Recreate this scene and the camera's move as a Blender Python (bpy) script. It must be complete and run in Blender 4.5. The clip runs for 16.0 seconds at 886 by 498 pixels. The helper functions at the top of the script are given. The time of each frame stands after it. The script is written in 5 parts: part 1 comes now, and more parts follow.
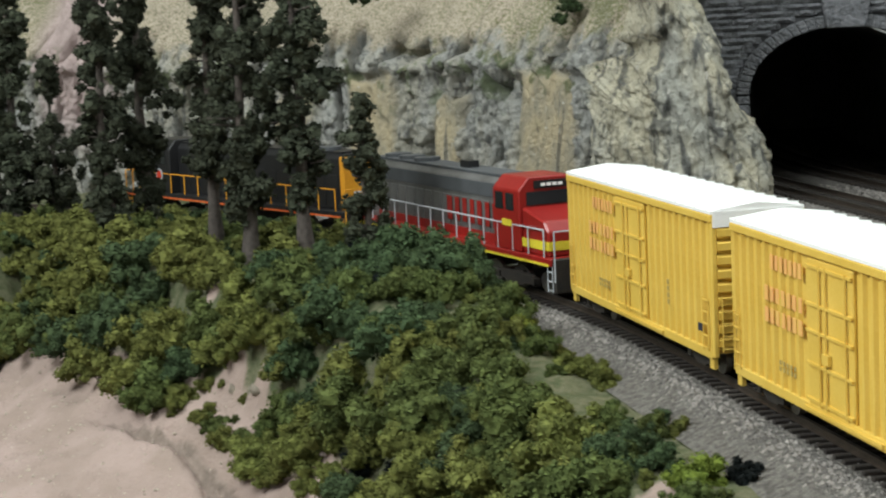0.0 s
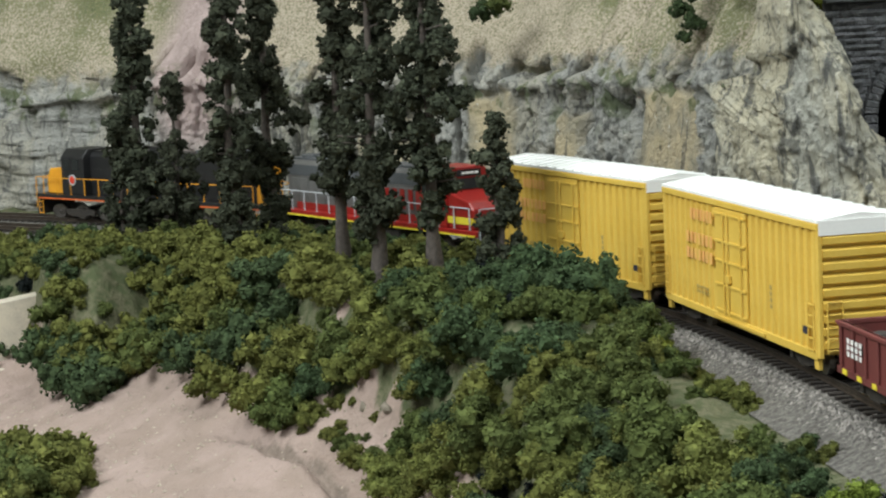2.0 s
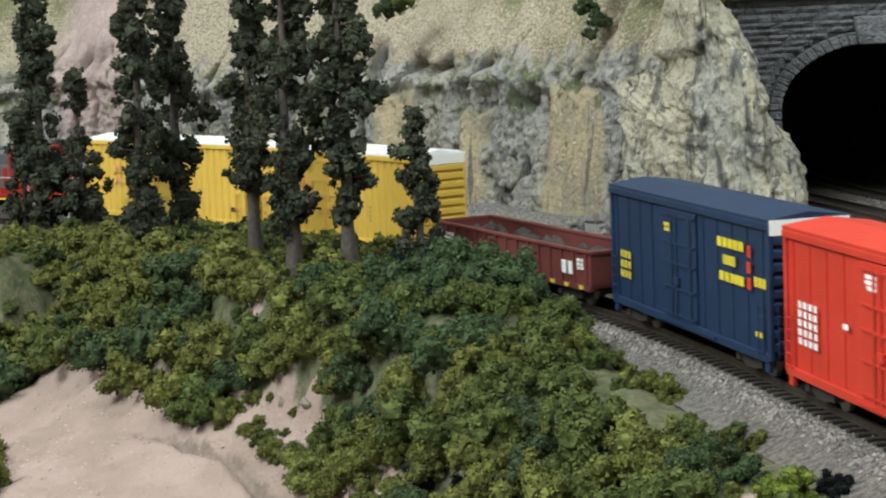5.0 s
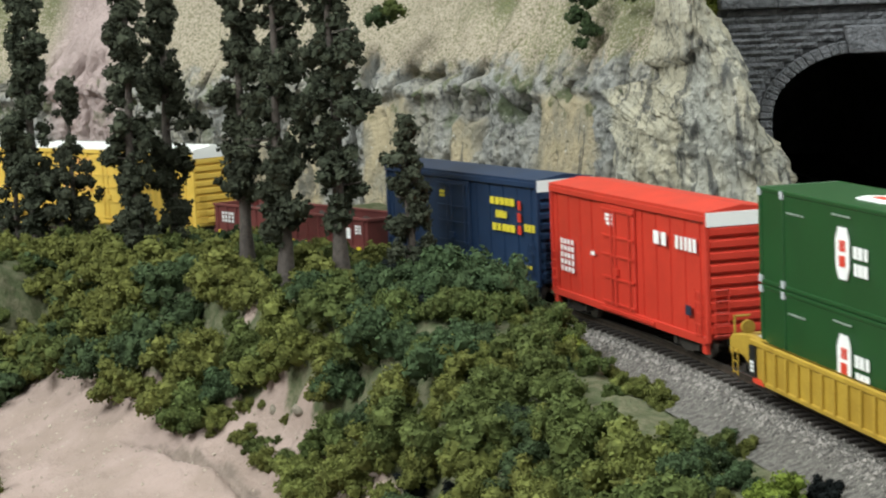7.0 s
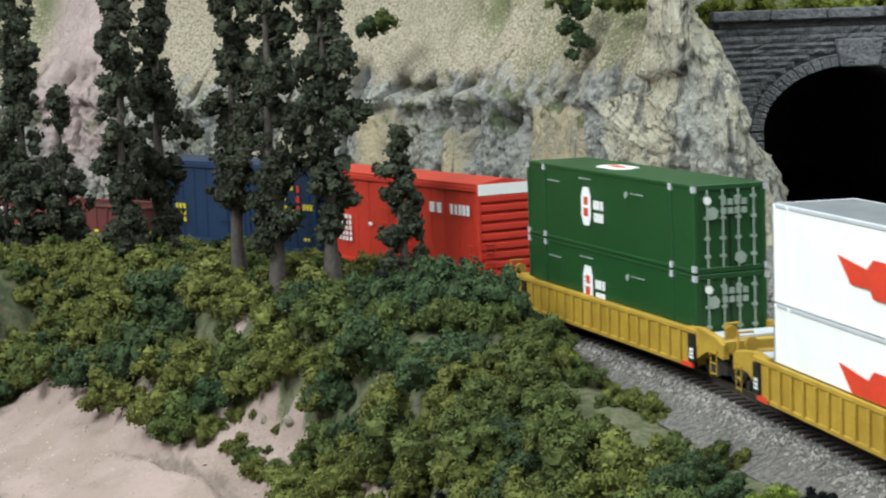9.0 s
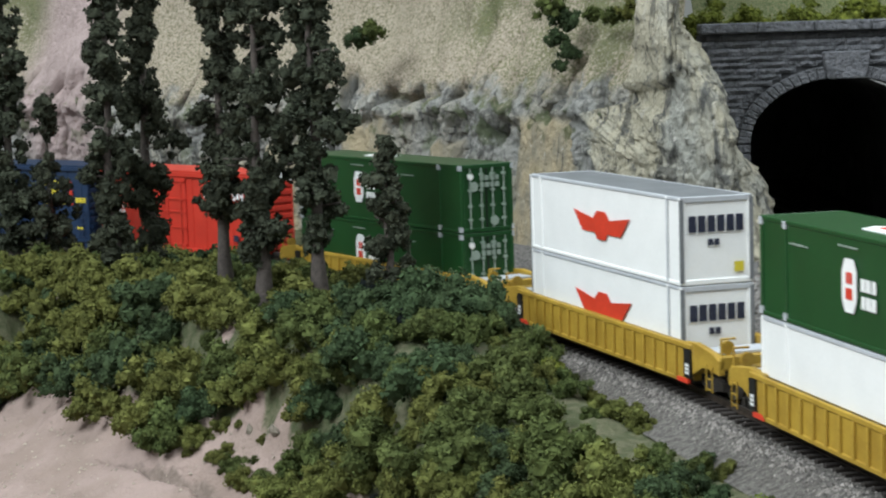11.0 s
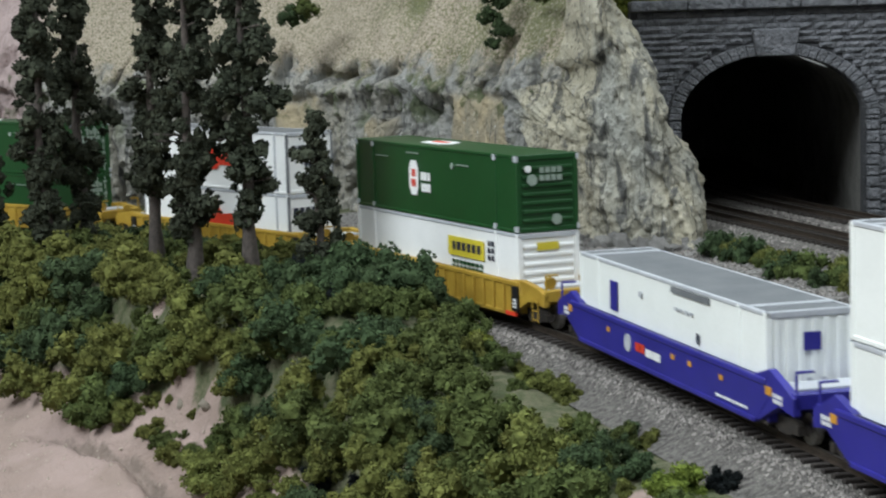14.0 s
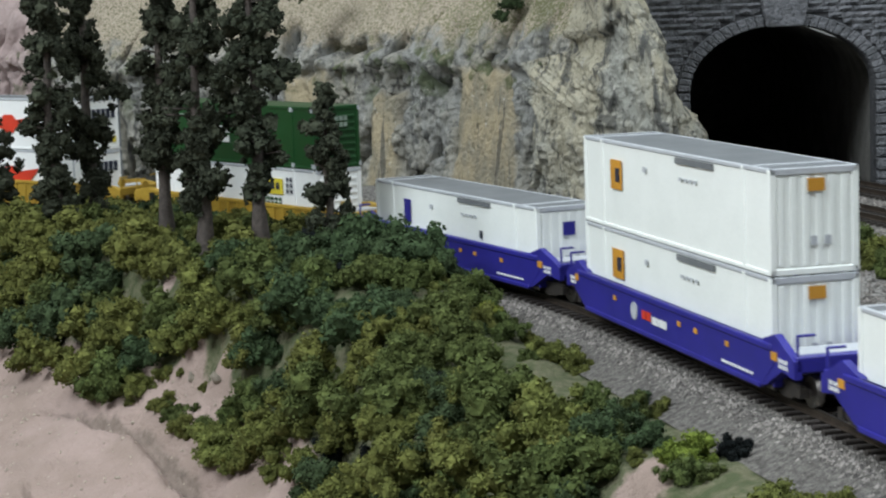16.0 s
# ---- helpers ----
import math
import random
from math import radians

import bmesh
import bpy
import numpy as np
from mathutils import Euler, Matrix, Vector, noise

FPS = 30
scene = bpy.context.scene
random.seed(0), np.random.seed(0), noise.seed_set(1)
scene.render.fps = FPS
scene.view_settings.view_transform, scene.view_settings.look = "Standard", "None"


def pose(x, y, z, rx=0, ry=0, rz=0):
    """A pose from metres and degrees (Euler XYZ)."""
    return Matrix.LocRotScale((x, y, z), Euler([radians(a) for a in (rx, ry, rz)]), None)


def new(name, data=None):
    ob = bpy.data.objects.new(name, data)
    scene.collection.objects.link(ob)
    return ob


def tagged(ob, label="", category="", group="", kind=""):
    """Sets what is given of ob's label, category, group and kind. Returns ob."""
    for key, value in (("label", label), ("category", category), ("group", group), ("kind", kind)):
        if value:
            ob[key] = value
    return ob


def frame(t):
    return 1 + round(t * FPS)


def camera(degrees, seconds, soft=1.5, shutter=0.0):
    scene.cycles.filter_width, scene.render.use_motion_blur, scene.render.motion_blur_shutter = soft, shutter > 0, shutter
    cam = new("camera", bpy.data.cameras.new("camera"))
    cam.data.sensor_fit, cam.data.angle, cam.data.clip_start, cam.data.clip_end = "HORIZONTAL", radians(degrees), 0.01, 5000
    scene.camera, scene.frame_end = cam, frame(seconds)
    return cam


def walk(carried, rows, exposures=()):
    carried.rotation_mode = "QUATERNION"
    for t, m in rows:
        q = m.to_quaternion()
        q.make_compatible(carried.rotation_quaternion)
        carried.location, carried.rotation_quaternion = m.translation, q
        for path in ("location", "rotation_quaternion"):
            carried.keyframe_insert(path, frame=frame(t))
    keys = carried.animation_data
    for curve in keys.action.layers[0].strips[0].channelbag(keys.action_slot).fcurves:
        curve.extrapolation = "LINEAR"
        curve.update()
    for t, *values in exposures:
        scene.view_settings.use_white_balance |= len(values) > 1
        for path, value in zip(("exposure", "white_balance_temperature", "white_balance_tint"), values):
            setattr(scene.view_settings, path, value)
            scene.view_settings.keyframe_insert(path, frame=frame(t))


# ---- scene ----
cam = camera(25.46, 16.0, soft=2.1, shutter=0.5)
walk(cam, [
    (0.0, pose(0.0318, -0.0026, 0.1402, 82.517, 2.697, -11.058)),
    (0.5, pose(0.0258, -0.0023, 0.1416, 82.738, 2.481, -10.017)),
    (1.0, pose(0.0221, -0.0002, 0.1396, 82.568, 2.529, -9.100)),
    (1.5, pose(0.0189, 0.0029, 0.1411, 82.765, 2.671, -8.671)),
    (2.0, pose(0.0133, 0.0024, 0.1434, 83.040, 2.647, -8.386)),
    (2.5, pose(0.0064, 0.0004, 0.1416, 83.094, 2.870, -8.541)),
    (3.0, pose(0.0034, -0.0009, 0.1424, 83.232, 2.837, -8.812)),
    (3.5, pose(-0.0004, -0.0025, 0.1424, 83.224, 2.668, -9.802)),
    (4.0, pose(-0.0018, -0.0003, 0.1418, 82.943, 2.578, -10.399)),
    (4.2, pose(-0.0036, 0.0015, 0.1423, 82.779, 2.471, -11.076)),
    (6.3, pose(-0.0073, 0.0039, 0.1399, 83.228, 2.431, -12.264)),
    (6.5, pose(-0.0077, 0.0018, 0.1403, 83.227, 2.436, -12.179)),
    (7.0, pose(-0.0067, 0.0018, 0.1402, 83.220, 2.371, -12.251)),
    (7.5, pose(-0.0077, 0.0013, 0.1408, 83.151, 2.304, -12.434)),
    (8.0, pose(-0.0076, 0.0017, 0.1402, 83.218, 2.290, -12.462)),
    (8.5, pose(-0.0087, 0.0023, 0.1411, 83.317, 2.082, -12.548)),
    (9.0, pose(-0.0091, 0.0021, 0.1404, 83.516, 2.028, -12.594)),
    (9.5, pose(-0.0085, 0.0028, 0.1406, 83.648, 1.942, -12.720)),
    (12.0, pose(-0.0086, 0.0015, 0.1391, 83.847, 1.751, -12.957)),
    (12.5, pose(-0.0077, 0.0016, 0.1384, 83.766, 1.777, -13.093)),
    (13.0, pose(-0.0072, -0.0003, 0.1381, 83.667, 1.585, -13.548)),
    (13.5, pose(-0.0057, -0.0009, 0.1372, 83.562, 1.679, -14.196)),
    (14.0, pose(-0.0039, -0.0033, 0.1360, 83.314, 1.663, -14.597)),
    (14.5, pose(-0.0050, -0.0042, 0.1356, 82.985, 1.599, -14.732)),
    (15.0, pose(-0.0052, -0.0033, 0.1349, 82.765, 1.790, -14.611)),
    (15.5, pose(-0.0044, -0.0033, 0.1341, 82.676, 2.018, -14.469)),
    (16.0, pose(-0.0045, -0.0040, 0.1337, 82.650, 2.038, -14.375)),
], exposures=[(0.0, 0.32, 6220, 8), (7.2, 0.56, 6250, 8), (9.0, 0.56, 5980, 8), (12.0, 0.19, 5900, 11), (16.0, 0.14, 5900, 11)])
SPEED = 0.124          # the train's pace in m/s
SX, SY, RAD = 0.2648, 0.70, 1.20   # track: straight along y, then a left-hand curve

# ---- light: a closed room with fluorescent ceiling lamps ----
world = bpy.data.worlds.new("room_air")
scene.world = world
world.use_nodes = True
world.node_tree.nodes["Background"].inputs[0].default_value = (0.9, 0.95, 1.0, 1)
world.node_tree.nodes["Background"].inputs[1].default_value = 0.05


def ceiling_lamp(x, y, power):
    data = bpy.data.lights.new("tube_light", "AREA")
    data.shape, data.size, data.size_y = "RECTANGLE", 1.2, 1.2
    data.energy, data.color = power, (0.97, 1.0, 0.95)
    ob = new("tube_light", data)
    ob.matrix_basis = pose(x, y, 1.36)


for lx, ly, lp in ((-1.35, 0.35, 62), (0.45, -0.15, 21), (0.35, 1.05, 5), (1.3, 1.2, 5)):
    ceiling_lamp(lx, ly, lp)


# ---- materials ----
def material(name, base, second=None, rough=0.6, metal=0.0, scale=200.0, bump=0.2, fine=900.0, spread=0.0, dist=0.0006, cells=0.0, spec=0.5):
    """Principled surface: two tones mixed by noise at two sizes, fine relief, tone drift from object to object."""
    m = bpy.data.materials.new(name)
    m.use_nodes = True
    nt = m.node_tree
    n, l = nt.nodes, nt.links
    b = n["Principled BSDF"]
    b.inputs["Roughness"].default_value, b.inputs["Metallic"].default_value = rough, metal
    b.inputs["Specular IOR Level"].default_value = spec
    second = second or tuple(c * 0.75 for c in base)
    co = n.new("ShaderNodeTexCoord")
    n1, n2 = n.new("ShaderNodeTexNoise"), n.new("ShaderNodeTexNoise")
    n1.inputs["Scale"].default_value, n2.inputs["Scale"].default_value = scale, fine
    n1.inputs["Detail"].default_value, n2.inputs["Detail"].default_value = 5, 3
    for q in (n1, n2):
        l.new(co.outputs["Object"], q.inputs["Vector"])
    add = n.new("ShaderNodeMath")
    add.operation = "MULTIPLY_ADD"
    l.new(n2.outputs[0], add.inputs[0])
    add.inputs[1].default_value = 0.6
    l.new(n1.outputs[0], add.inputs[2])
    ramp = n.new("ShaderNodeMapRange")
    l.new(add.outputs[0], ramp.inputs[0])
    ramp.inputs[1].default_value, ramp.inputs[2].default_value = 0.62, 0.98
    mix = n.new("ShaderNodeMix")
    mix.data_type = "RGBA"
    l.new(ramp.outputs[0], mix.inputs[0])
    mix.inputs[6].default_value, mix.inputs[7].default_value = (*base, 1), (*second, 1)
    out = mix.outputs[2]
    if spread:
        info, hsv = n.new("ShaderNodeObjectInfo"), n.new("ShaderNodeHueSaturation")
        for k, (lo, hi) in (("Hue", (0.5 - 0.045 * spread, 0.5 + 0.03 * spread)), ("Value", (1 - 0.45 * spread, 1 + 0.45 * spread))):
            r = n.new("ShaderNodeMapRange")
            l.new(info.outputs["Random"], r.inputs[0])
            r.inputs[3].default_value, r.inputs[4].default_value = lo, hi
            l.new(r.outputs[0], hsv.inputs[k])
        l.new(out, hsv.inputs["Color"])
        out = hsv.outputs[0]
    l.new(out, b.inputs["Base Color"])
    if bump:
        bp = n.new("ShaderNodeBump")
        bp.inputs["Strength"].default_value, bp.inputs["Distance"].default_value = bump, dist
        l.new(add.outputs[0], bp.inputs["Height"])
        l.new(bp.outputs[0], b.inputs["Normal"])
    return m


YEL = material("boxcar_yellow", (0.67, 0.465, 0.09), (0.61, 0.40, 0.06), 0.5, scale=60, bump=0.05)
YELD = material("well_yellow", (0.42, 0.275, 0.032), (0.31, 0.19, 0.02), 0.55, scale=90, bump=0.05)
WHITE = material("white_paint", (0.86, 0.87, 0.86), (0.81, 0.82, 0.81), 0.45, scale=60, bump=0.03)
CREAM = material("container_white", (0.84, 0.87, 0.84), (0.79, 0.82, 0.79), 0.45, scale=60, bump=0.03)
ROOFGREY = material("grey_roof", (0.17, 0.18, 0.19), (0.13, 0.14, 0.15), 0.6, scale=80, bump=0.05)
LIGHTGREY = material("light_grey_paint", (0.48, 0.50, 0.53), (0.40, 0.42, 0.45), 0.5, scale=80, bump=0.05)
BLUE = material("boxcar_blue", (0.010, 0.029, 0.075), (0.008, 0.022, 0.058), 0.5, scale=60, bump=0.04)
RED = material("boxcar_red", (0.54, 0.040, 0.022), (0.45, 0.032, 0.018), 0.45, scale=60, bump=0.04)
GREEN = material("container_green", (0.011, 0.063, 0.015), (0.009, 0.052, 0.012), 0.4, scale=60, bump=0.03)
PURPLE = material("well_blue", (0.028, 0.024, 0.26), (0.022, 0.02, 0.20), 0.4, scale=60, bump=0.03)
BROWN = material("gondola_brown", (0.14, 0.032, 0.028), (0.10, 0.026, 0.024), 0.6, scale=90, bump=0.06)
SCRAP = material("scrap_load", (0.05, 0.04, 0.035), (0.015, 0.013, 0.012), 0.8, scale=260, bump=0.8, dist=0.002)
BLACK = material("black_paint", (0.012, 0.012, 0.013), (0.008, 0.008, 0.009), 0.45, scale=80, bump=0.05)
DARKM = material("dark_running_gear", (0.018, 0.016, 0.015), (0.035, 0.028, 0.022), 0.65, scale=300, bump=0.2)
STEEL = material("wheel_steel", (0.35, 0.33, 0.31), (0.2, 0.18, 0.17), 0.35, 0.9, scale=200, bump=0.05)
SILVER = material("loco_silver", (0.165, 0.163, 0.160), (0.11, 0.108, 0.105), 0.45, 0.3, scale=80, bump=0.04)
LOCOGREY = material("loco_roof_grey", (0.075, 0.08, 0.088), (0.055, 0.06, 0.065), 0.6, scale=90, bump=0.05)
LOCORED = material("loco_red", (0.27, 0.014, 0.011), (0.21, 0.011, 0.009), 0.35, scale=60, bump=0.03)
LOCOYEL = material("loco_yellow", (0.72, 0.33, 0.02), (0.6, 0.26, 0.015), 0.45, scale=60, bump=0.03)
ORANGE = material("orange_stripe", (0.6, 0.13, 0.03), (0.5, 0.10, 0.02), 0.5, scale=60, bump=0.03)
MARKRED = material("red_marking", (0.66, 0.05, 0.02), None, 0.5, scale=60, bump=0.0)
MARKPINK = material("faded_pink_marking", (0.76, 0.37, 0.14), (0.73, 0.45, 0.12), 0.5, scale=120, bump=0.0)
MARKFAINT = material("worn_stencil", (0.36, 0.27, 0.09), (0.46, 0.34, 0.10), 0.5, scale=200, bump=0.0)
MARKDIM = material("dim_stencil", (0.30, 0.36, 0.31), (0.22, 0.28, 0.23), 0.5, scale=200, bump=0.0)
MARKYEL = material("yellow_marking", (0.72, 0.60, 0.04), None, 0.5, scale=60, bump=0.0)
MARKORG = material("amber_marking", (0.62, 0.30, 0.03), None, 0.5, scale=60, bump=0.0)
MARKNAVY = material("navy_marking", (0.02, 0.025, 0.05), None, 0.5, scale=60, bump=0.0)
GLASS = material("dark_glass", (0.02, 0.022, 0.025), None, 0.08, scale=60, bump=0.0)
RAILM = material("weathered_rail", (0.09, 0.07, 0.055), (0.05, 0.04, 0.032), 0.5, 0.6, scale=300, bump=0.1)
RAILTOP = material("bright_rail_head", (0.36, 0.34, 0.31), (0.28, 0.26, 0.23), 0.35, 1.0, scale=300, bump=0.0)
TIE = material("dark_tie", (0.028, 0.022, 0.018), (0.016, 0.013, 0.011), 0.8, scale=400, bump=0.3, spread=0.4)
BUSH_O = material("olive_foam", (0.128, 0.138, 0.038), (0.078, 0.088, 0.026), 0.95, scale=160, bump=1.0, fine=700, spread=0.22, dist=0.0014, spec=0.1)
BUSH_M = material("green_foam", (0.086, 0.108, 0.034), (0.050, 0.066, 0.022), 0.95, scale=160, bump=1.0, fine=700, spread=0.22, dist=0.0014, spec=0.1)
BUSH_D = material("blue_green_foam", (0.054, 0.080, 0.036), (0.031, 0.048, 0.023), 0.95, scale=160, bump=1.0, fine=700, spread=0.22, dist=0.0014, spec=0.1)
BUSH_K = material("dark_grey_foam", (0.014, 0.018, 0.018), (0.007, 0.009, 0.009), 0.95, scale=160, bump=1.0, fine=700, spread=0.4, dist=0.0022, spec=0.1)
BUSH_L = material("bright_green_foam", (0.155, 0.185, 0.032), (0.085, 0.11, 0.02), 0.95, scale=160, bump=1.0, fine=700, spread=0.4, dist=0.0022, spec=0.1)
NEEDLE = material("dark_conifer_foam", (0.056, 0.063, 0.042), (0.030, 0.035, 0.024), 0.95, scale=160, bump=1.0, fine=800, spread=0.3, dist=0.0022, spec=0.1)
BARK = material("grey_brown_bark", (0.085, 0.07, 0.06), (0.045, 0.037, 0.032), 0.9, scale=300, bump=0.7, dist=0.001)
STONE = material("pale_stone", (0.42, 0.36, 0.29), (0.26, 0.22, 0.18), 0.9, scale=150, bump=0.8, dist=0.002, spread=0.4)
RUBBLE = material("grey_rubble", (0.30, 0.29, 0.27), (0.19, 0.185, 0.18), 0.9, scale=200, bump=0.7, dist=0.0015, spread=0.4)
BALLAST = material("grey_ballast", (0.16, 0.15, 0.135), (0.055, 0.05, 0.045), 0.95, scale=420, bump=1.0, fine=1300, dist=0.0015)
PEBBLE = material("ballast_grain", (0.23, 0.212, 0.195), (0.11, 0.10, 0.092), 0.9, scale=300, bump=0.3)
PORTAL = material("dark_cut_stone", (0.165, 0.168, 0.182), (0.085, 0.088, 0.096), 0.85, scale=170, bump=1.0, fine=600, dist=0.003, spread=0.22)


def island_tones(m, lo, hi):
    """Give every loose grain in a joined mesh its own tone."""
    n, l = m.node_tree.nodes, m.node_tree.links
    b = n["Principled BSDF"]
    was = b.inputs["Base Color"].links[0].from_socket
    geo, r, hsv = n.new("ShaderNodeNewGeometry"), n.new("ShaderNodeMapRange"), n.new("ShaderNodeHueSaturation")
    l.new(geo.outputs["Random Per Island"], r.inputs[0])
    r.inputs[3].default_value, r.inputs[4].default_value = lo, hi
    l.new(r.outputs[0], hsv.inputs["Value"])
    l.new(was, hsv.inputs["Color"])
    l.new(hsv.outputs[0], b.inputs["Base Color"])


island_tones(PEBBLE, 0.35, 1.5)
for foam in (BUSH_O, BUSH_M, BUSH_D, BUSH_L, NEEDLE):
    island_tones(foam, 0.72, 1.28)
JOINT = material("dark_joint", (0.080, 0.081, 0.087), None, 0.95, scale=200, bump=0.3)
TUNNEL = material("black_tunnel_lining", (0.20, 0.195, 0.185), (0.34, 0.33, 0.31), 1.0, scale=60, bump=0.9, dist=0.004, spec=0.0)
CONCRETE = material("pale_concrete", (0.50, 0.45, 0.36), (0.40, 0.36, 0.30), 0.85, scale=120, bump=0.3)
PLASTER = material("room_wall_paint", (0.55, 0.55, 0.53), (0.5, 0.5, 0.48), 0.9, scale=3, bump=0.05, fine=40)


def node_kit(name):
    m = bpy.data.materials.new(name)
    m.use_nodes = True
    nt = m.node_tree
    n, l = nt.nodes, nt.links
    b = n["Principled BSDF"]
    geo = n.new("ShaderNodeNewGeometry")

    def tex(scale, detail=6, stretch=(1, 1, 1), rough=0.6, warp=0.0):
        mp, t = n.new("ShaderNodeMapping"), n.new("ShaderNodeTexNoise")
        mp.inputs["Scale"].default_value = stretch
        l.new(geo.outputs["Position"], mp.inputs["Vector"])
        l.new(mp.outputs[0], t.inputs["Vector"])
        t.inputs["Scale"].default_value, t.inputs["Detail"].default_value = scale, detail
        t.inputs["Roughness"].default_value, t.inputs["Distortion"].default_value = rough, warp
        return t.outputs[0]

    def span(v, a, b2, lo=0.0, hi=1.0):
        r = n.new("ShaderNodeMapRange")
        r.inputs[1].default_value, r.inputs[2].default_value = a, b2
        r.inputs[3].default_value, r.inputs[4].default_value = lo, hi
        l.new(v, r.inputs[0])
        return r.outputs[0]

    def mix(f, a, c):
        x = n.new("ShaderNodeMix")
        x.data_type = "RGBA"
        l.new(f, x.inputs[0])
        for s, v in ((x.inputs[6], a), (x.inputs[7], c)):
            if isinstance(v, tuple):
                s.default_value = (*v, 1)
            else:
                l.new(v, s)
        return x.outputs[2]

    def calc(op, a, c):
        x = n.new("ShaderNodeMath")
        x.operation = op
        for s, v in ((x.inputs[0], a), (x.inputs[1], c)):
            if isinstance(v, (int, float)):
                s.default_value = v
            else:
                l.new(v, s)
        return x.outputs[0]

    def attr(key):
        x = n.new("ShaderNodeAttribute")
        x.attribute_name = key
        return x.outputs["Fac"]

    def finish(col, height, dist, rough=0.9, strength=1.0):
        l.new(col, b.inputs["Base Color"])
        b.inputs["Roughness"].default_value = rough
        b.inputs["Specular IOR Level"].default_value = 0.25
        bp = n.new("ShaderNodeBump")
        bp.inputs["Strength"].default_value, bp.inputs["Distance"].default_value = strength, dist
        l.new(height, bp.inputs["Height"])
        l.new(bp.outputs[0], b.inputs["Normal"])
        return m
    sep = n.new("ShaderNodeSeparateXYZ")
    l.new(geo.outputs["Position"], sep.inputs[0])
    return tex, span, mix, calc, attr, finish, sep.outputs


def rock_material(name, tan, slope):
    """Carved plaster rock in greys and tans; with slope, the scree and turf of the hillside above."""
    tex, span, mix, calc, attr, finish, xyz = node_kit(name)
    big = tex(22, 4, (1, 1, 0.45))
    mid = tex(75, 6, (1.3, 1.3, 0.5), 0.65, 0.6)
    fine = tex(330, 5)
    col = mix(span(big, 0.42, 0.56) if slope else span(big, 0.36, 0.52), (0.31, 0.31, 0.29) if slope else (0.40, 0.40, 0.355), (0.33, 0.315, 0.265) if slope else tan)
    col = mix(span(mid, 0.52, 0.64), col, (0.135, 0.135, 0.125))
    col = mix(span(mid, 0.30, 0.40, 0.75, 0.0), col, (0.52, 0.50, 0.44))
    col = mix(span(fine, 0.55, 0.68, 0.0, 0.7), col, (0.10, 0.10, 0.10))
    if slope:
        smooth_tan = mix(span(tex(60, 5, (1, 1, 0.6)), 0.40, 0.62), (0.42, 0.355, 0.235), (0.29, 0.265, 0.20))
        smooth_tan = mix(span(fine, 0.60, 0.70, 0.0, 0.6), smooth_tan, (0.15, 0.135, 0.10))
        col = mix(attr("slab"), col, smooth_tan)
    # near-black upright streaks put the shade of cracks into the colour
    crack_dark = tex(38, 5, (2.2, 2.2, 0.35), 0.6, 0.9)
    col = mix(span(crack_dark, 0.57, 0.63, 0.0, 0.7), col, (0.07, 0.072, 0.07))
    # pale drybrushed dabs, highlights put into the colour
    highlight_dab = tex(210, 5, (1, 1, 0.7), 0.7)
    col = mix(span(highlight_dab, 0.62, 0.70, 0.0, 0.8), col, (0.60, 0.58, 0.52))
    h = calc("ADD", calc("MULTIPLY", mid, 0.7), calc("MULTIPLY", fine, 0.5))
    if slope:
        speck = tex(560, 4, (1, 1, 1), 0.7)
        patch = tex(16, 4, (1, 1, 1))
        moss = tex(60, 5, (1, 1, 0.8))
        soil = mix(span(speck, 0.46, 0.62), (0.44, 0.38, 0.30), (0.19, 0.175, 0.11))
        turf = mix(span(speck, 0.40, 0.62), (0.080, 0.110, 0.040), (0.21, 0.205, 0.11))
        up = calc("ADD", attr("up"), calc("MULTIPLY", calc("SUBTRACT", moss, 0.5), 0.07))
        mass = calc("ADD", calc("MULTIPLY", patch, 0.9), calc("MULTIPLY", attr("up"), 4.0))
        grass = calc("MULTIPLY", span(calc("ADD", mass, calc("MULTIPLY", calc("SUBTRACT", speck, 0.5), 1.3)), 0.48, 0.70), attr("turf"))
        land = mix(grass, soil, turf)
        washed = mix(span(mid, 0.4, 0.6), (0.46, 0.365, 0.35), (0.36, 0.285, 0.27))
        col = mix(calc("MULTIPLY", attr("chute"), span(attr("up"), -0.085, -0.045)), col, washed)
        land = mix(attr("chute"), land, washed)
        col = mix(span(up, -0.004, 0.008), col, land)
        tuft = calc("MULTIPLY", span(moss, 0.54, 0.60), calc("MULTIPLY", span(up, -0.045, -0.015), span(up, 0.0, 0.014, 1.0, 0.0)))
        col = mix(calc("MULTIPLY", tuft, 0.75), col, (0.075, 0.10, 0.035))
    return finish(col, h, 0.006)


CLIFF = rock_material("painted_plaster_cliff", (0.40, 0.345, 0.235), True)
OUTCROP = rock_material("painted_rock_outcrop", (0.49, 0.455, 0.345), False)


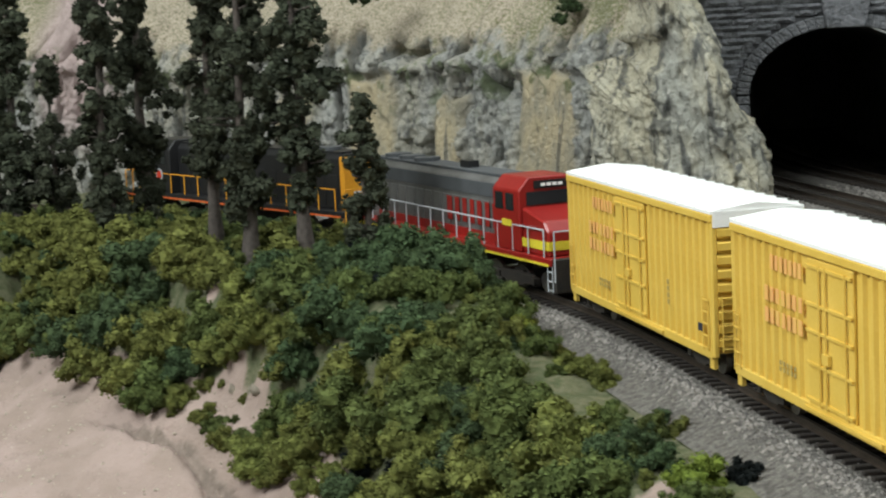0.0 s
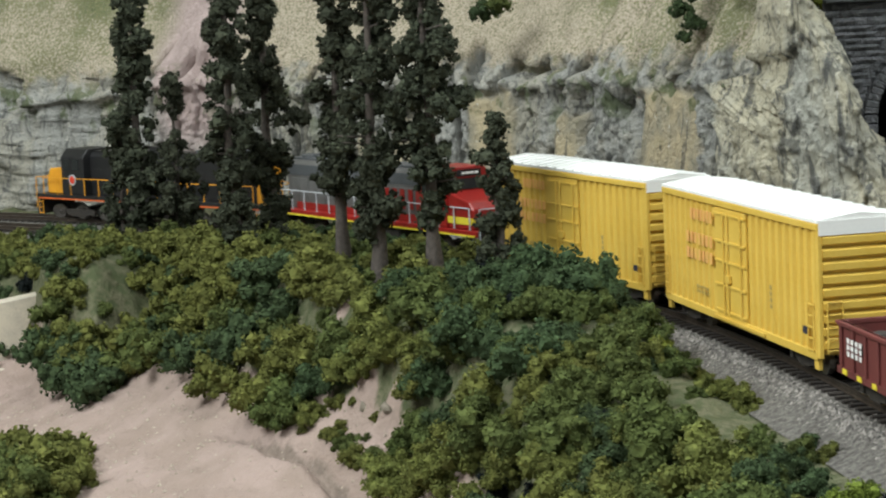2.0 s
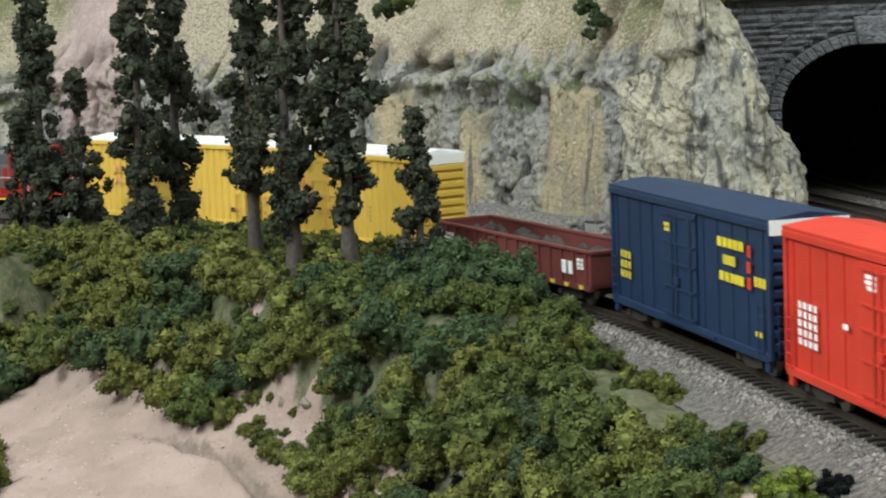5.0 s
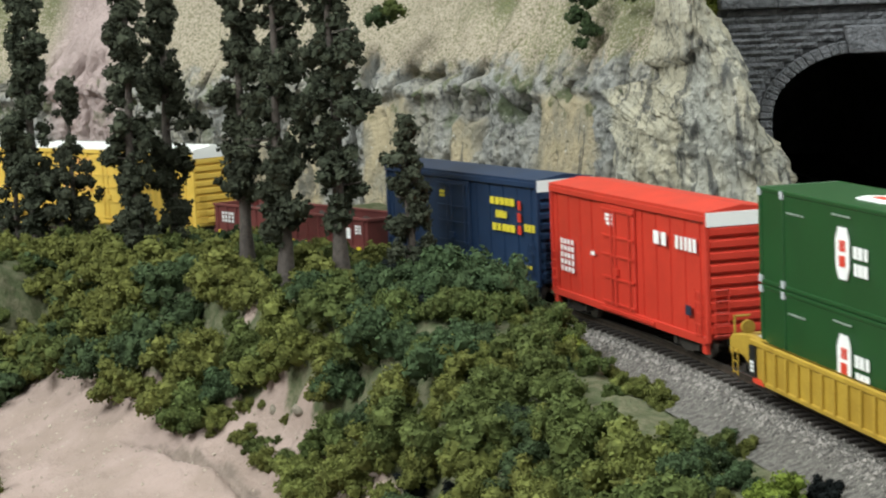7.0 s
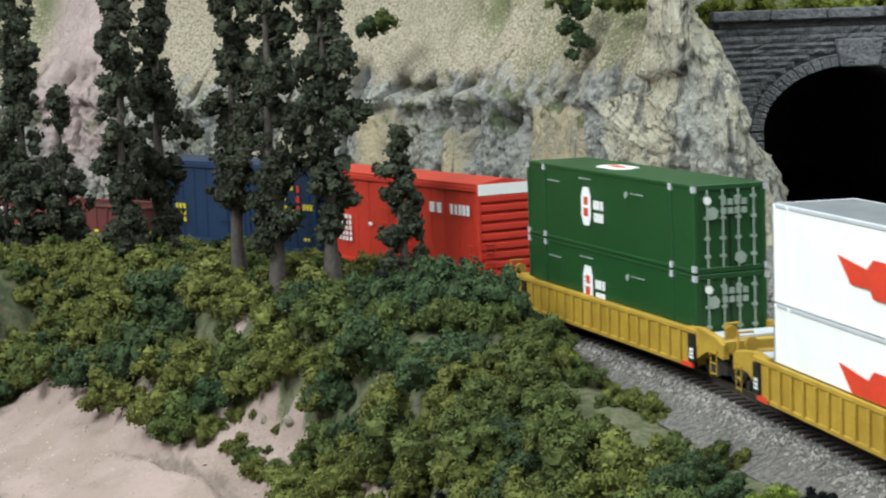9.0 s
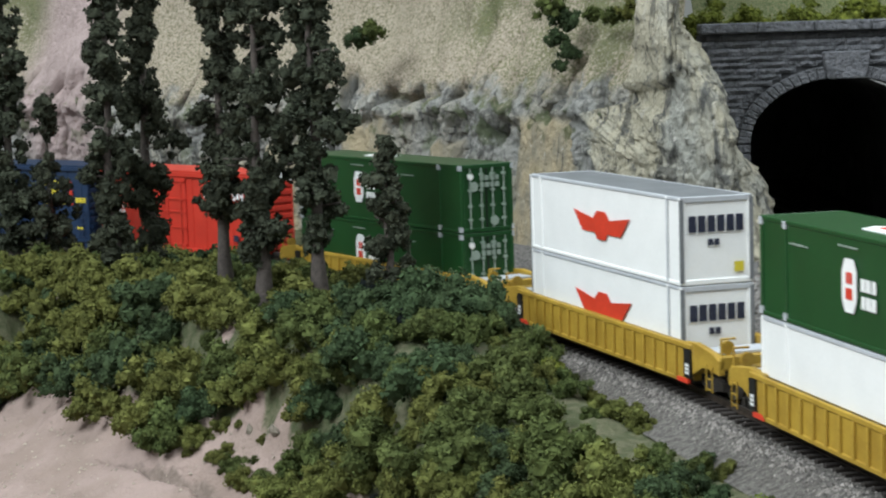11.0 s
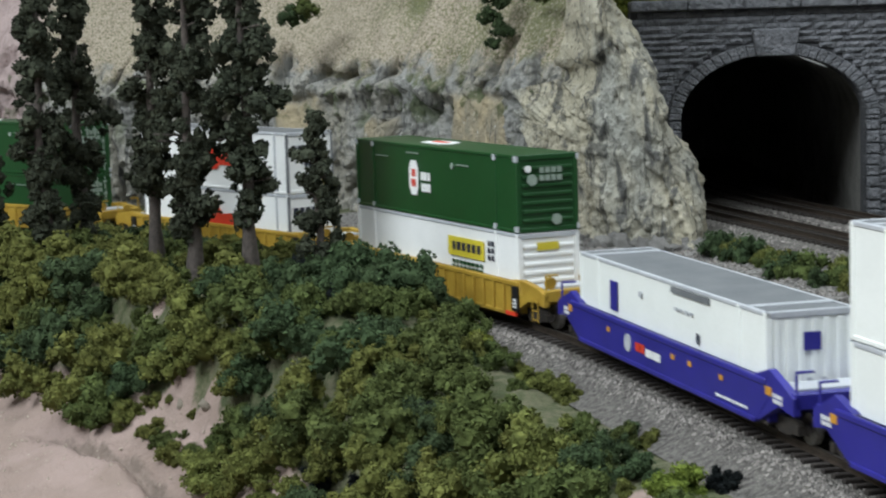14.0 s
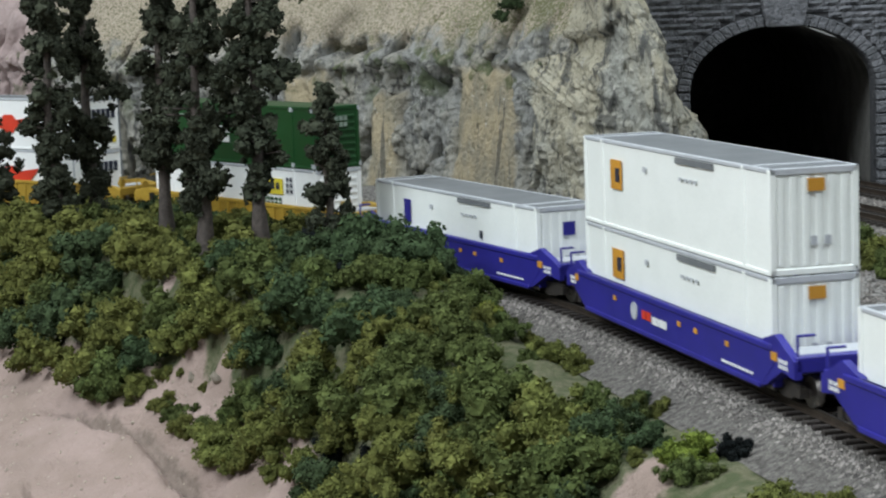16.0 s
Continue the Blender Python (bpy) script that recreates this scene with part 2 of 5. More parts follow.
def ground_material():
    tex, span, mix, calc, attr, finish, xyz = node_kit("flocked_ground")
    a, c, f = tex(30, 5), tex(140, 5), tex(520, 4)
    flock = mix(span(c, 0.42, 0.60), (0.062, 0.074, 0.034), (0.120, 0.115, 0.07))
    flock = mix(span(f, 0.5, 0.66, 0, 0.6), flock, (0.06, 0.075, 0.035))
    sand = mix(span(a, 0.38, 0.62), (0.32, 0.244, 0.216), (0.255, 0.195, 0.165))
    sand = mix(span(f, 0.60, 0.72, 0, 0.45), sand, (0.23, 0.175, 0.14))
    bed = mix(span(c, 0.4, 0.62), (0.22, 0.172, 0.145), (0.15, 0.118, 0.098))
    col = mix(span(calc("ADD", attr("sand"), calc("MULTIPLY", calc("SUBTRACT", c, 0.5), 0.5)), 0.35, 0.55), flock, sand)
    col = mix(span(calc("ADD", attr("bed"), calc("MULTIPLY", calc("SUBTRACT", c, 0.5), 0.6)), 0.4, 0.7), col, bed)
    gravel = mix(span(f, 0.40, 0.58), (0.27, 0.26, 0.245), (0.09, 0.085, 0.08))
    col = mix(span(calc("ADD", attr("gravel"), calc("MULTIPLY", calc("SUBTRACT", c, 0.5), 0.5)), 0.4, 0.6), col, gravel)
    h = calc("ADD", c, calc("MULTIPLY", f, 0.5))
    return finish(col, h, 0.002)


GROUND = ground_material()


# ---- mesh helpers ----
def box(bm, x0, x1, y0, y1, z0, z1):
    v = [bm.verts.new(p) for p in ((x0, y0, z0), (x1, y0, z0), (x1, y1, z0), (x0, y1, z0), (x0, y0, z1), (x1, y0, z1), (x1, y1, z1), (x0, y1, z1))]
    for q in ((0, 3, 2, 1), (4, 5, 6, 7), (0, 1, 5, 4), (1, 2, 6, 5), (2, 3, 7, 6), (3, 0, 4, 7)):
        bm.faces.new([v[i] for i in q])
    return bm


def prism(bm, outline, axis, a, b):
    """Extrude a closed outline of 2D points from a to b along 'x', 'y' or 'z'."""
    def put(p, q):
        return {"x": (q, p[0], p[1]), "y": (p[0], q, p[1]), "z": (p[0], p[1], q)}[axis]
    va, vb = [bm.verts.new(put(p, a)) for p in outline], [bm.verts.new(put(p, b)) for p in outline]
    k = len(outline)
    bm.faces.new(va)
    bm.faces.new(vb[::-1])
    for i in range(k):
        bm.faces.new((va[i], vb[i], vb[(i + 1) % k], va[(i + 1) % k]))
    return bm


def rod(bm, p, q, r, sides=6):
    p, q = Vector(p), Vector(q)
    d = (q - p).normalized()
    u = d.orthogonal().normalized()
    w = d.cross(u)
    rings = [[bm.verts.new(c + r * (math.cos(6.2832 * i / sides) * u + math.sin(6.2832 * i / sides) * w)) for i in range(sides)] for c in (p, q)]
    bm.faces.new(rings[0][::-1])
    bm.faces.new(rings[1])
    for i in range(sides):
        j = (i + 1) % sides
        bm.faces.new((rings[0][i], rings[0][j], rings[1][j], rings[1][i]))
    return bm


def mesh_of(name, bm, mat, bevel=0.0, smooth=False):
    if bevel:
        bmesh.ops.bevel(bm, geom=bm.edges[:], offset=bevel, segments=1, affect="EDGES", clamp_overlap=True)
    bmesh.ops.recalc_face_normals(bm, faces=bm.faces[:])
    me = bpy.data.meshes.new(name)
    bm.to_mesh(me)
    bm.free()
    me.materials.append(mat)
    if smooth:
        for p in me.polygons:
            p.use_smooth = True
    return me


def part(name, bm, mat, parent, label="", bevel=0.0, smooth=False):
    ob = new(name, mesh_of(name, bm, mat, bevel, smooth))
    ob.parent = parent
    return tagged(ob, label)


def share(name, me, parent, m):
    """One more piece on a mesh that alike pieces share."""
    ob = new(name, me)
    ob.parent = parent
    ob.matrix_basis = m
    return ob


def block(name, x0, x1, y0, y1, z0, z1, mat, parent, label="", bevel=0.0):
    return part(name, box(bmesh.new(), x0, x1, y0, y1, z0, z1), mat, parent, label, bevel)


# ---- the plan: track, bank, river ----
def track_at(s, side=0.0, z=0.0):
    """Place and heading on the track, s metres along it from the start of the curve."""
    if s <= 0:
        return Vector((SX - side, SY + s, z)), math.pi / 2
    a = s / RAD
    return Vector((SX - RAD * (1 - math.cos(a)) - side * math.cos(a), SY + RAD * math.sin(a) - side * math.sin(a), z)), math.pi / 2 + a


def smooth01(v):
    v = min(1.0, max(0.0, v))
    return v * v * (3 - 2 * v)


def bank_x(y):
    """Where the sand meets the planted bank."""
    return float(np.interp(y, (0.2, 0.60, 0.70, 0.78, 0.826, 0.886, 0.93, 0.952, 0.99, 1.033, 1.075, 1.13, 1.3), (0.20, 0.160, 0.136, 0.119, 0.110, 0.094, 0.073, 0.060, 0.042, 0.022, 0.004, -0.012, -0.03)))


def river(x, y):
    """Metres inside the river bed (positive) or on the bank (negative)."""
    return min(bank_x(y) - x, float(np.interp(x, (-0.4, -0.12, -0.075, -0.06, -0.03, 0.05), (1.36, 1.31, 1.27, 1.16, 1.13, 1.20))) - y)


def track_gap(x, y):
    """Metres from the centre line of the train's track, positive on the river's side."""
    if y <= SY:
        return SX - x
    return RAD - math.hypot(x - (SX - RAD), y - SY)


def ground_z(x, y):
    f = river(x, y) + 0.006 * noise.noise((x * 30, y * 30, 0)) + 0.003 * noise.noise((x * 90, y * 90, 2))
    gap = track_gap(x, y)
    # the planted shelf stands above the rails along the curve
    shelf = float(np.interp(y, (0.60, 0.70, 0.75, 0.79, 0.84, 0.90, 1.05, 1.18, 1.32), (-0.013, -0.012, -0.003, 0.002, 0.010, 0.010, 0.010, 0.007, -0.006)))
    if gap > 0:
        top = -0.012 + (shelf + 0.012) * smooth01((gap - 0.035) / 0.018) * smooth01((x + 0.09) / 0.05)
    else:
        top = -0.012 + float(np.interp(-gap, (0.036, 0.05, 0.09, 0.13), (0.0, 0.002, 0.015, 0.0205))) * smooth01((y - 0.55) / 0.2)
    steep = 1.0 + 0.30 * smooth01((0.90 - y) / 0.08) if x > 0.02 else 1.0
    low = float(np.interp(f, (-0.050, -0.036, -0.021, -0.006, 0.009, 0.044, 0.114), (0.0, -0.006, -0.023, -0.044, -0.056, -0.070, -0.088)))
    z = max(-0.096, low * steep) if f > -0.036 else low
    z += top * smooth01((-f + 0.010) / 0.05)
    z += 0.0035 * noise.noise((x * 40, y * 40, 5)) * smooth01((-f) / 0.03) * smooth01((abs(gap) - 0.03) / 0.03)
    z += 0.0016 * noise.noise((x * 70, y * 70, 9)) + 0.0006 * noise.noise((x * 190, y * 190, 4))
    # the gully that runs down along the foot of the bank
    z -= 0.008 * math.exp(-((f - 0.017 + 0.004 * noise.noise((y * 25, 0, 7))) / 0.0040) ** 2) * smooth01((1.0 - y) / 0.08)
    if abs(gap) < 0.036:
        z = min(z, -0.011)
    return z


def grid_mesh(name, xs, ys, fn, mat, keys=None):
    verts = [fn(a, b) for b in ys for a in xs]
    w = len(xs)
    faces = [(j * w + i, j * w + i + 1, (j + 1) * w + i + 1, (j + 1) * w + i) for j in range(len(ys) - 1) for i in range(w - 1)]
    me = bpy.data.meshes.new(name)
    me.from_pydata([tuple(v) for v in verts], [], faces)
    me.materials.append(mat)
    for p in me.polygons:
        p.use_smooth = True
    for key, f in (keys or {}).items():
        at = me.attributes.new(key, "FLOAT", "POINT")
        at.data.foreach_set("value", [f(a, b) for b in ys for a in xs])
    return new(name, me)


SANDY = [(0.092, 0.897, 0.014, 1.0), (0.104, 0.868, 0.012, 0.9), (0.198, 0.562, 0.016, 0.8), (0.173, 0.793, 0.008, 0.8), (0.050, 1.033, 0.007, 0.8), (0.022, 1.133, 0.008, 0.8), (0.008, 1.150, 0.007, 0.6), (0.096, 0.945, 0.005, 0.6)]


def build_ground():
    xs = [-2.3, -1.7, -1.2, -0.8, -0.5] + list(np.linspace(-0.3, -0.13, 16)) + list(np.linspace(-0.127, 0.20, 140)) + list(np.linspace(0.205, 0.7, 90)) + [0.9, 1.3]
    ys = [-2.1, -1.4, -0.7, 0.0, 0.15] + list(np.linspace(0.25, 0.60, 40)) + list(np.linspace(0.605, 1.20, 220)) + list(np.linspace(1.21, 1.75, 55)) + [2.0, 2.4]
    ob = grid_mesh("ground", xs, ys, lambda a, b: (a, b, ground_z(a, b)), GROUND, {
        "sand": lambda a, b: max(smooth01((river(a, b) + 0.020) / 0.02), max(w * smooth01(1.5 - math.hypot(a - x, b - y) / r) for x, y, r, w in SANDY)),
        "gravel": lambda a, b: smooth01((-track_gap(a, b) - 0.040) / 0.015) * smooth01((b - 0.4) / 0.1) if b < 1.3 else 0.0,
        # bed tone: the river bed, plus a darker brown strip along the gully
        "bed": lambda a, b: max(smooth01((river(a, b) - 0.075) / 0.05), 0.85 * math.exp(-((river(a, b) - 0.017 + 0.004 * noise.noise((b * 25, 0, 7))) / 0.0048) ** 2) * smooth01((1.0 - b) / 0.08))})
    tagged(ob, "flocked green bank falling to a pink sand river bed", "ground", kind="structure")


FOOT = [(-0.75, 1.95), (-0.30, 1.78), (-0.12, 1.66), (0.0, 1.56), (0.11, 1.445), (0.18, 1.395), (0.240, 1.36), (0.262, 1.32), (0.298, 1.25), (0.318, 1.19), (0.336, 1.13), (0.345, 1.09), (0.365, 1.075)]
SLABS = [(0.774, 0.804, 0.088), (0.832, 0.853, 0.076), (0.896, 0.944, 0.091), (0.961, 0.992, 0.080), (0.735, 0.757, 0.070), (0.715, 0.728, 0.06)]   # smooth tan slabs: share of the foot line from, to, and top


def along(points, k):
    """A point a share k of the way along a polyline."""
    p = [Vector(q) for q in points]
    seg = [(b - a).length for a, b in zip(p, p[1:])]
    d = k * sum(seg)
    for a, b, s in zip(p, p[1:], seg):
        if d <= s:
            return a.lerp(b, d / s)
        d -= s
    return p[-1]


def facet(p, scale, stretch=1.0):
    """Broken planes: each cell of the rock tilts its own way."""
    q = Vector((p[0] * scale, p[1] * scale, p[2] * scale * stretch))
    c = noise.voronoi(q)[1][0]
    return (noise.noise_vector(c * 9.7) * 1.6).dot(q - c) + 0.5 * noise.noise(c * 5.3)


def slab_mask(k, z):
    """One on the smooth tan slabs of the rock face, none in the broken rock between them."""
    z += 0.006 * noise.noise((k * 120, z * 20, 1))
    k += 0.0022 * noise.noise((k * 60, z * 30, 6))
    return max(smooth01((k - a) / 0.004) * smooth01((b - k) / 0.004) * smooth01((t - z) / 0.008) for a, b, t in SLABS)


def build_cliff():
    us = list(np.linspace(0, 0.56, 60)) + list(np.linspace(0.562, 1, 600))
    vs = list(np.linspace(0, 0.56, 110)) + list(np.linspace(0.57, 1, 50))
    made = {}

    def crest(k):
        return 0.103 + 0.012 * noise.noise((k * 9, 0, 3)) + 0.006 * noise.noise((k * 40, 0, 3)) + 0.003 * noise.noise((k * 130, 0, 3))

    def at(k, v):
        if (k, v) not in made:
            made[(k, v)] = place(k, v)
        return made[(k, v)]

    def place(k, v):
        p = along(FOOT, k)
        q = along(FOOT, min(1, k + 0.012)) - along(FOOT, max(0, k - 0.012))
        back = Vector((-q.y, q.x)).normalized()
        c = crest(k)
        if v < 0.5:
            z, b = -0.03 + (c + 0.03) * v / 0.5, 0.012 * v / 0.5
        else:
            w = (v - 0.5) / 0.5
            z, b = c + 0.34 * w, 0.012 + 0.012 * min(1, w * 8) + 0.14 * w
        # upright slabs and deep cracks on the rock face, gentle swells above it
        rocky = smooth01((0.54 - v) / 0.05)
        kk = k * 1.5
        slab = slab_mask(k, z)
        crack = abs(noise.noise((kk * 30, z * 10, 4)))
        broken = 0.011 * facet((kk, 0.3, z), 34, 0.5) + 0.0055 * facet((kk, 0.7, z), 90, 0.7) + 0.018 * smooth01((0.10 - crack) / 0.10) + 0.0028 * noise.noise((kk * 300, z * 240, 8)) + 0.0015 * noise.noise((kk * 600, z * 500, 8))
        plain = -0.004 + 0.0012 * facet((kk, 0.2, z), 60, 0.4) + 0.003 * smooth01((0.012 - abs(noise.noise((kk * 55, z * 14, 2)))) / 0.012) + 0.0006 * noise.noise((kk * 300, z * 160, 8))
        # a ledge where the tufts grow
        ledge = -0.007 * smooth01(1 - abs(z - c + 0.012) / 0.010)
        b += rocky * (broken * (1 - slab) + plain * slab + ledge * (1 - slab))
        b += (1 - rocky) * (0.012 * noise.noise((kk * 8, z * 10, 2)) + 0.004 * noise.noise((kk * 60, z * 60, 2)) + 0.0012 * noise.noise((kk * 260, z * 260, 2)))
        return (p.x + back.x * b, p.y + back.y * b, z)
    ob = grid_mesh("cliff", us, vs, at, CLIFF, {
        "up": lambda k, v: at(k, v)[2] - crest(k),
        "slab": lambda k, v: slab_mask(k, at(k, v)[2]),
        "turf": lambda k, v: smooth01((k - 0.80) / 0.06) + 0.8 * smooth01((0.60 - k) / 0.03) + 0.15,
        "chute": lambda k, v: smooth01(1.6 - abs(along(FOOT, k).x - 0.030 + 0.05 * (v - 0.5)) / 0.024)})
    tagged(ob, "carved plaster cliff of grey and tan rock under a turf slope", "cliff", kind="structure")


def build_hill():
    """Turf slope above the portal."""
    def at(k, v):
        p = PO + PD * (k - 0.083) - PN * (0.019 + v)
        return (p.x, p.y, 0.1365 + 0.55 * v + 0.012 * noise.noise((p.x * 14, p.y * 14, 2)) * smooth01(v / 0.05))
    ob = grid_mesh("hill", list(np.linspace(0, 0.6, 90)), list(np.linspace(0, 0.6, 90)), at, CLIFF, {"up": lambda k, v: 0.10, "slab": lambda k, v: 0.0, "turf": lambda k, v: 1.0, "chute": lambda k, v: 0.0})
    tagged(ob, "green turf slope above the tunnel portal", "hillside", kind="structure")


def build_outcrop():
    """The rock rib that leans against the tunnel portal."""
    us, vs = np.linspace(0, 1, 190), np.linspace(0, 1, 190)
    line = [(0.337, 1.115), (0.343, 1.078), (0.355, 1.043), (0.372, 1.005), (0.393, 0.990), (0.408, 1.003), (0.415, 1.035), (0.418, 1.085)]

    def at(k, v):
        p = along(line, k)
        q = along(line, min(1, k + 0.03)) - along(line, max(0, k - 0.03))
        back = Vector((-q.y, q.x)).normalized()
        top = float(np.interp(k, (0.0, 0.40, 0.60, 1.0), (0.085, 0.10, 0.23, 0.23)))
        z = -0.03 + (top + 0.03) * v
        # the rib narrows and leans towards the hill as it rises
        zp = max(0.0, z)
        lean = min((0.10 * zp + 2.5 * zp * zp) * k ** 0.7, max(0.0, p.x - 0.335) * 0.66)
        w = (p.x, p.y * 0.8, z)
        lump = 0.0075 * facet(w, 30, 0.6) + 0.0032 * facet((p.x + 3, p.y, z), 85) + 0.009 * noise.noise((p.x * 40, p.y * 40, z * 24)) + 0.0018 * noise.noise((p.x * 300, p.y * 300, z * 260))
        x = p.x + back.x * lump - lean
        y = p.y + back.y * lump + 0.30 * lean + 0.10 * zp + 0.07 * smooth01((v - 0.8) / 0.2) * (1 - k)
        return (x, y, z)
    ob = grid_mesh("rock_outcrop", us, vs, at, OUTCROP)
    tagged(ob, "pale grey and cream rock rib beside the tunnel mouth", "rock", kind="structure")


PO = Vector((0.4729, 1.0637))           # middle of the portal's face
PD = Vector((0.965, -0.262))          # along the face
PN = Vector((-0.262, -0.965))         # out of the face


def portal_pose():
    return Matrix(((PD.x, -PN.x, 0, PO.x), (PD.y, -PN.y, 0, PO.y), (0, 0, 1, 0), (0, 0, 0, 1)))


HALF, SPRING, CROWN = 0.0545, 0.073, 0.110    # the tunnel's opening


def arch_z(x):
    k = max(0.0, 1 - (x / HALF) ** 2)
    return SPRING + (CROWN - SPRING) * math.sqrt(k)


def build_portal():
    base = new("tunnel_portal")
    base.matrix_basis = portal_pose()
    tagged(base, "dark grey cut-stone tunnel portal with an arched mouth", "tunnel portal", kind="structure")
    # backing wall with the opening through it
    bm = bmesh.new()
    n = 28
    arch = [(HALF * math.cos(math.pi * i / n), 0) for i in range(n + 1)]
    arch = [(x, arch_z(x)) for x, _ in arch]
    box(bm, -0.083, -HALF, 0.003, 0.02, -0.03, 0.1365)
    box(bm, HALF, 0.22, 0.003, 0.02, -0.03, 0.1365)
    for (xa, za), (xb, zb) in zip(arch, arch[1:]):
        prism(bm, [(xb, zb), (xa, za), (xa, 0.1365), (xb, 0.1365)], "y", 0.003, 0.02)
    part("backing_wall", bm, JOINT, base, "dark mortar joints")
    # lining of the tube
    bm = bmesh.new()
    rows = []
    prof = [(HALF + 0.001, -0.03)] + [(x * 1.01, z) for x, z in arch] + [(-HALF - 0.001, -0.03)]
    for d in (0.0, 0.1, 0.2, 0.35, 0.55):
        rows.append([bm.verts.new((x * 1.04 + 0.004 * noise.noise((x * 60, d * 50, z * 60)), 0.019 + d, z + (0.003 * noise.noise((x * 50, d * 40, z)) if z > 0 else 0))) for x, z in prof])
    for a, b in zip(rows, rows[1:]):
        for i in range(len(prof) - 1):
            bm.faces.new((a[i], a[i + 1], b[i + 1], b[i]))
    bm.faces.new(rows[-1])
    part("tunnel_lining", bm, TUNNEL, base, "black rough tunnel lining", smooth=True)
    # voussoirs, keystone, coping
    k = 34
    for i in range(k):
        a0, a1 = math.pi * i / k + 0.0015, math.pi * (i + 1) / k - 0.0015
        bm = bmesh.new()
        o = []
        for a, r in ((a0, 0), (a1, 0), (a1, 0.0072), (a0, 0.0072)):
            x = HALF * math.cos(a)
            o.append((x + r * math.cos(a), arch_z(x) + r * math.sin(a)))
        prism(bm, o, "y", -0.003, 0.012)
        part("arch_stone", bm, PORTAL, base, bevel=0.0006)
    prism_k = [(-0.0100, CROWN - 0.001), (0.0120, CROWN - 0.001), (0.0150, CROWN + 0.015), (-0.0125, CROWN + 0.015)]
    part("keystone", prism(bmesh.new(), prism_k, "y", -0.006, 0.012), PORTAL, base, "projecting keystone", bevel=0.0008)
    for i in range(9):
        x = -0.083 + 0.033 * i
        block("coping_stone", x + 0.0002, x + 0.0328, -0.004, 0.02, 0.1368, 0.1430, PORTAL, base, bevel=0.0008)
    # rough-faced blocks in courses, some long, some short
    rnd = random.Random(5)
    z, rowi = 0.0, 0
    while z < 0.1345:
        course = rnd.choice((0.0036, 0.0042, 0.0047))
        top = min(z + course, 0.1362)
        x = -0.083 + (rowi % 2) * 0.004
        # outer line of the arch ring at this course
        edge = HALF + 0.0074 if top < SPRING else max([0.0] + [HALF * math.cos(a) + 0.0074 * math.cos(a) for a in (math.pi / 2 * i / 59 for i in range(60)) if arch_z(HALF * math.cos(a)) + 0.0074 * math.sin(a) >= z])
        while x < 0.118:
            x1 = min(x + rnd.choice((0.009, 0.014, 0.020, 0.027)), 0.12)
            cuts = [(x, x1)]
            if x < edge and x1 > -edge and edge > 0:
                cuts = [(x, min(x1, -edge)), (max(x, edge), x1)]
            for a, b in cuts:
                if b - a > 0.002:
                    part("stone_block", rough_block(a + 0.00016, b - 0.00016, z + 0.0002, top - 0.0002, rnd), PORTAL, base)
            x = x1
        z = top
        rowi += 1
    for sx in (-1, 1):
        z = 0.0
        while z < SPRING - 0.002:
            h = rnd.choice((0.0055, 0.0065, 0.0075))
            top = min(z + h, SPRING)
            a, b = sorted((sx * HALF, sx * (HALF + 0.0072)))
            block("jamb_stone", a, b, -0.003 + rnd.uniform(-0.0008, 0.0008), 0.012, z + 0.0003, top - 0.0003, PORTAL, base, bevel=0.0008)
            z = top


def rough_block(x0, x1, z0, z1, rnd):
    """A block with a quarry face: its front is a small grid pushed in and out."""
    bm = bmesh.new()
    nx = max(2, int((x1 - x0) / 0.004) + 1)
    front = [[bm.verts.new((x0 + (x1 - x0) * i / nx, 0.0016 if i in (0, nx) or j in (0, 2) else rnd.uniform(-0.0002, 0.0013), z0 + (z1 - z0) * j / 2)) for j in range(3)] for i in range(nx + 1)]
    for i in range(nx):
        for j in range(2):
            bm.faces.new((front[i][j], front[i + 1][j], front[i + 1][j + 1], front[i][j + 1]))
    return bm


def ribbon(name, path, profile, mat, smooth=False):
    """Sweep a cross profile of (side, z) along a list of (place, heading)."""
    verts, faces = [], []
    k = len(profile)
    for p, h in path:
        nx, ny = -math.sin(h), math.cos(h)
        verts += [(p.x + nx * a, p.y + ny * a, p.z + b) for a, b in profile]
    for j in range(len(path) - 1):
        faces += [(j * k + i, j * k + i + 1, (j + 1) * k + i + 1, (j + 1) * k + i) for i in range(k - 1)]
    me = bpy.data.meshes.new(name)
    me.from_pydata(verts, [], faces)
    me.materials.append(mat)
    return new(name, me)


def rail_profile(c):
    return [(c - 0.0012, -0.0026), (c - 0.0012, -0.0022), (c - 0.0004, -0.0020), (c - 0.0004, -0.0008), (c - 0.0006, -0.0006), (c - 0.0006, 0.0), (c + 0.0006, 0.0), (c + 0.0006, -0.0006), (c + 0.0004, -0.0008), (c + 0.0004, -0.0020), (c + 0.0012, -0.0022), (c + 0.0012, -0.0026)]


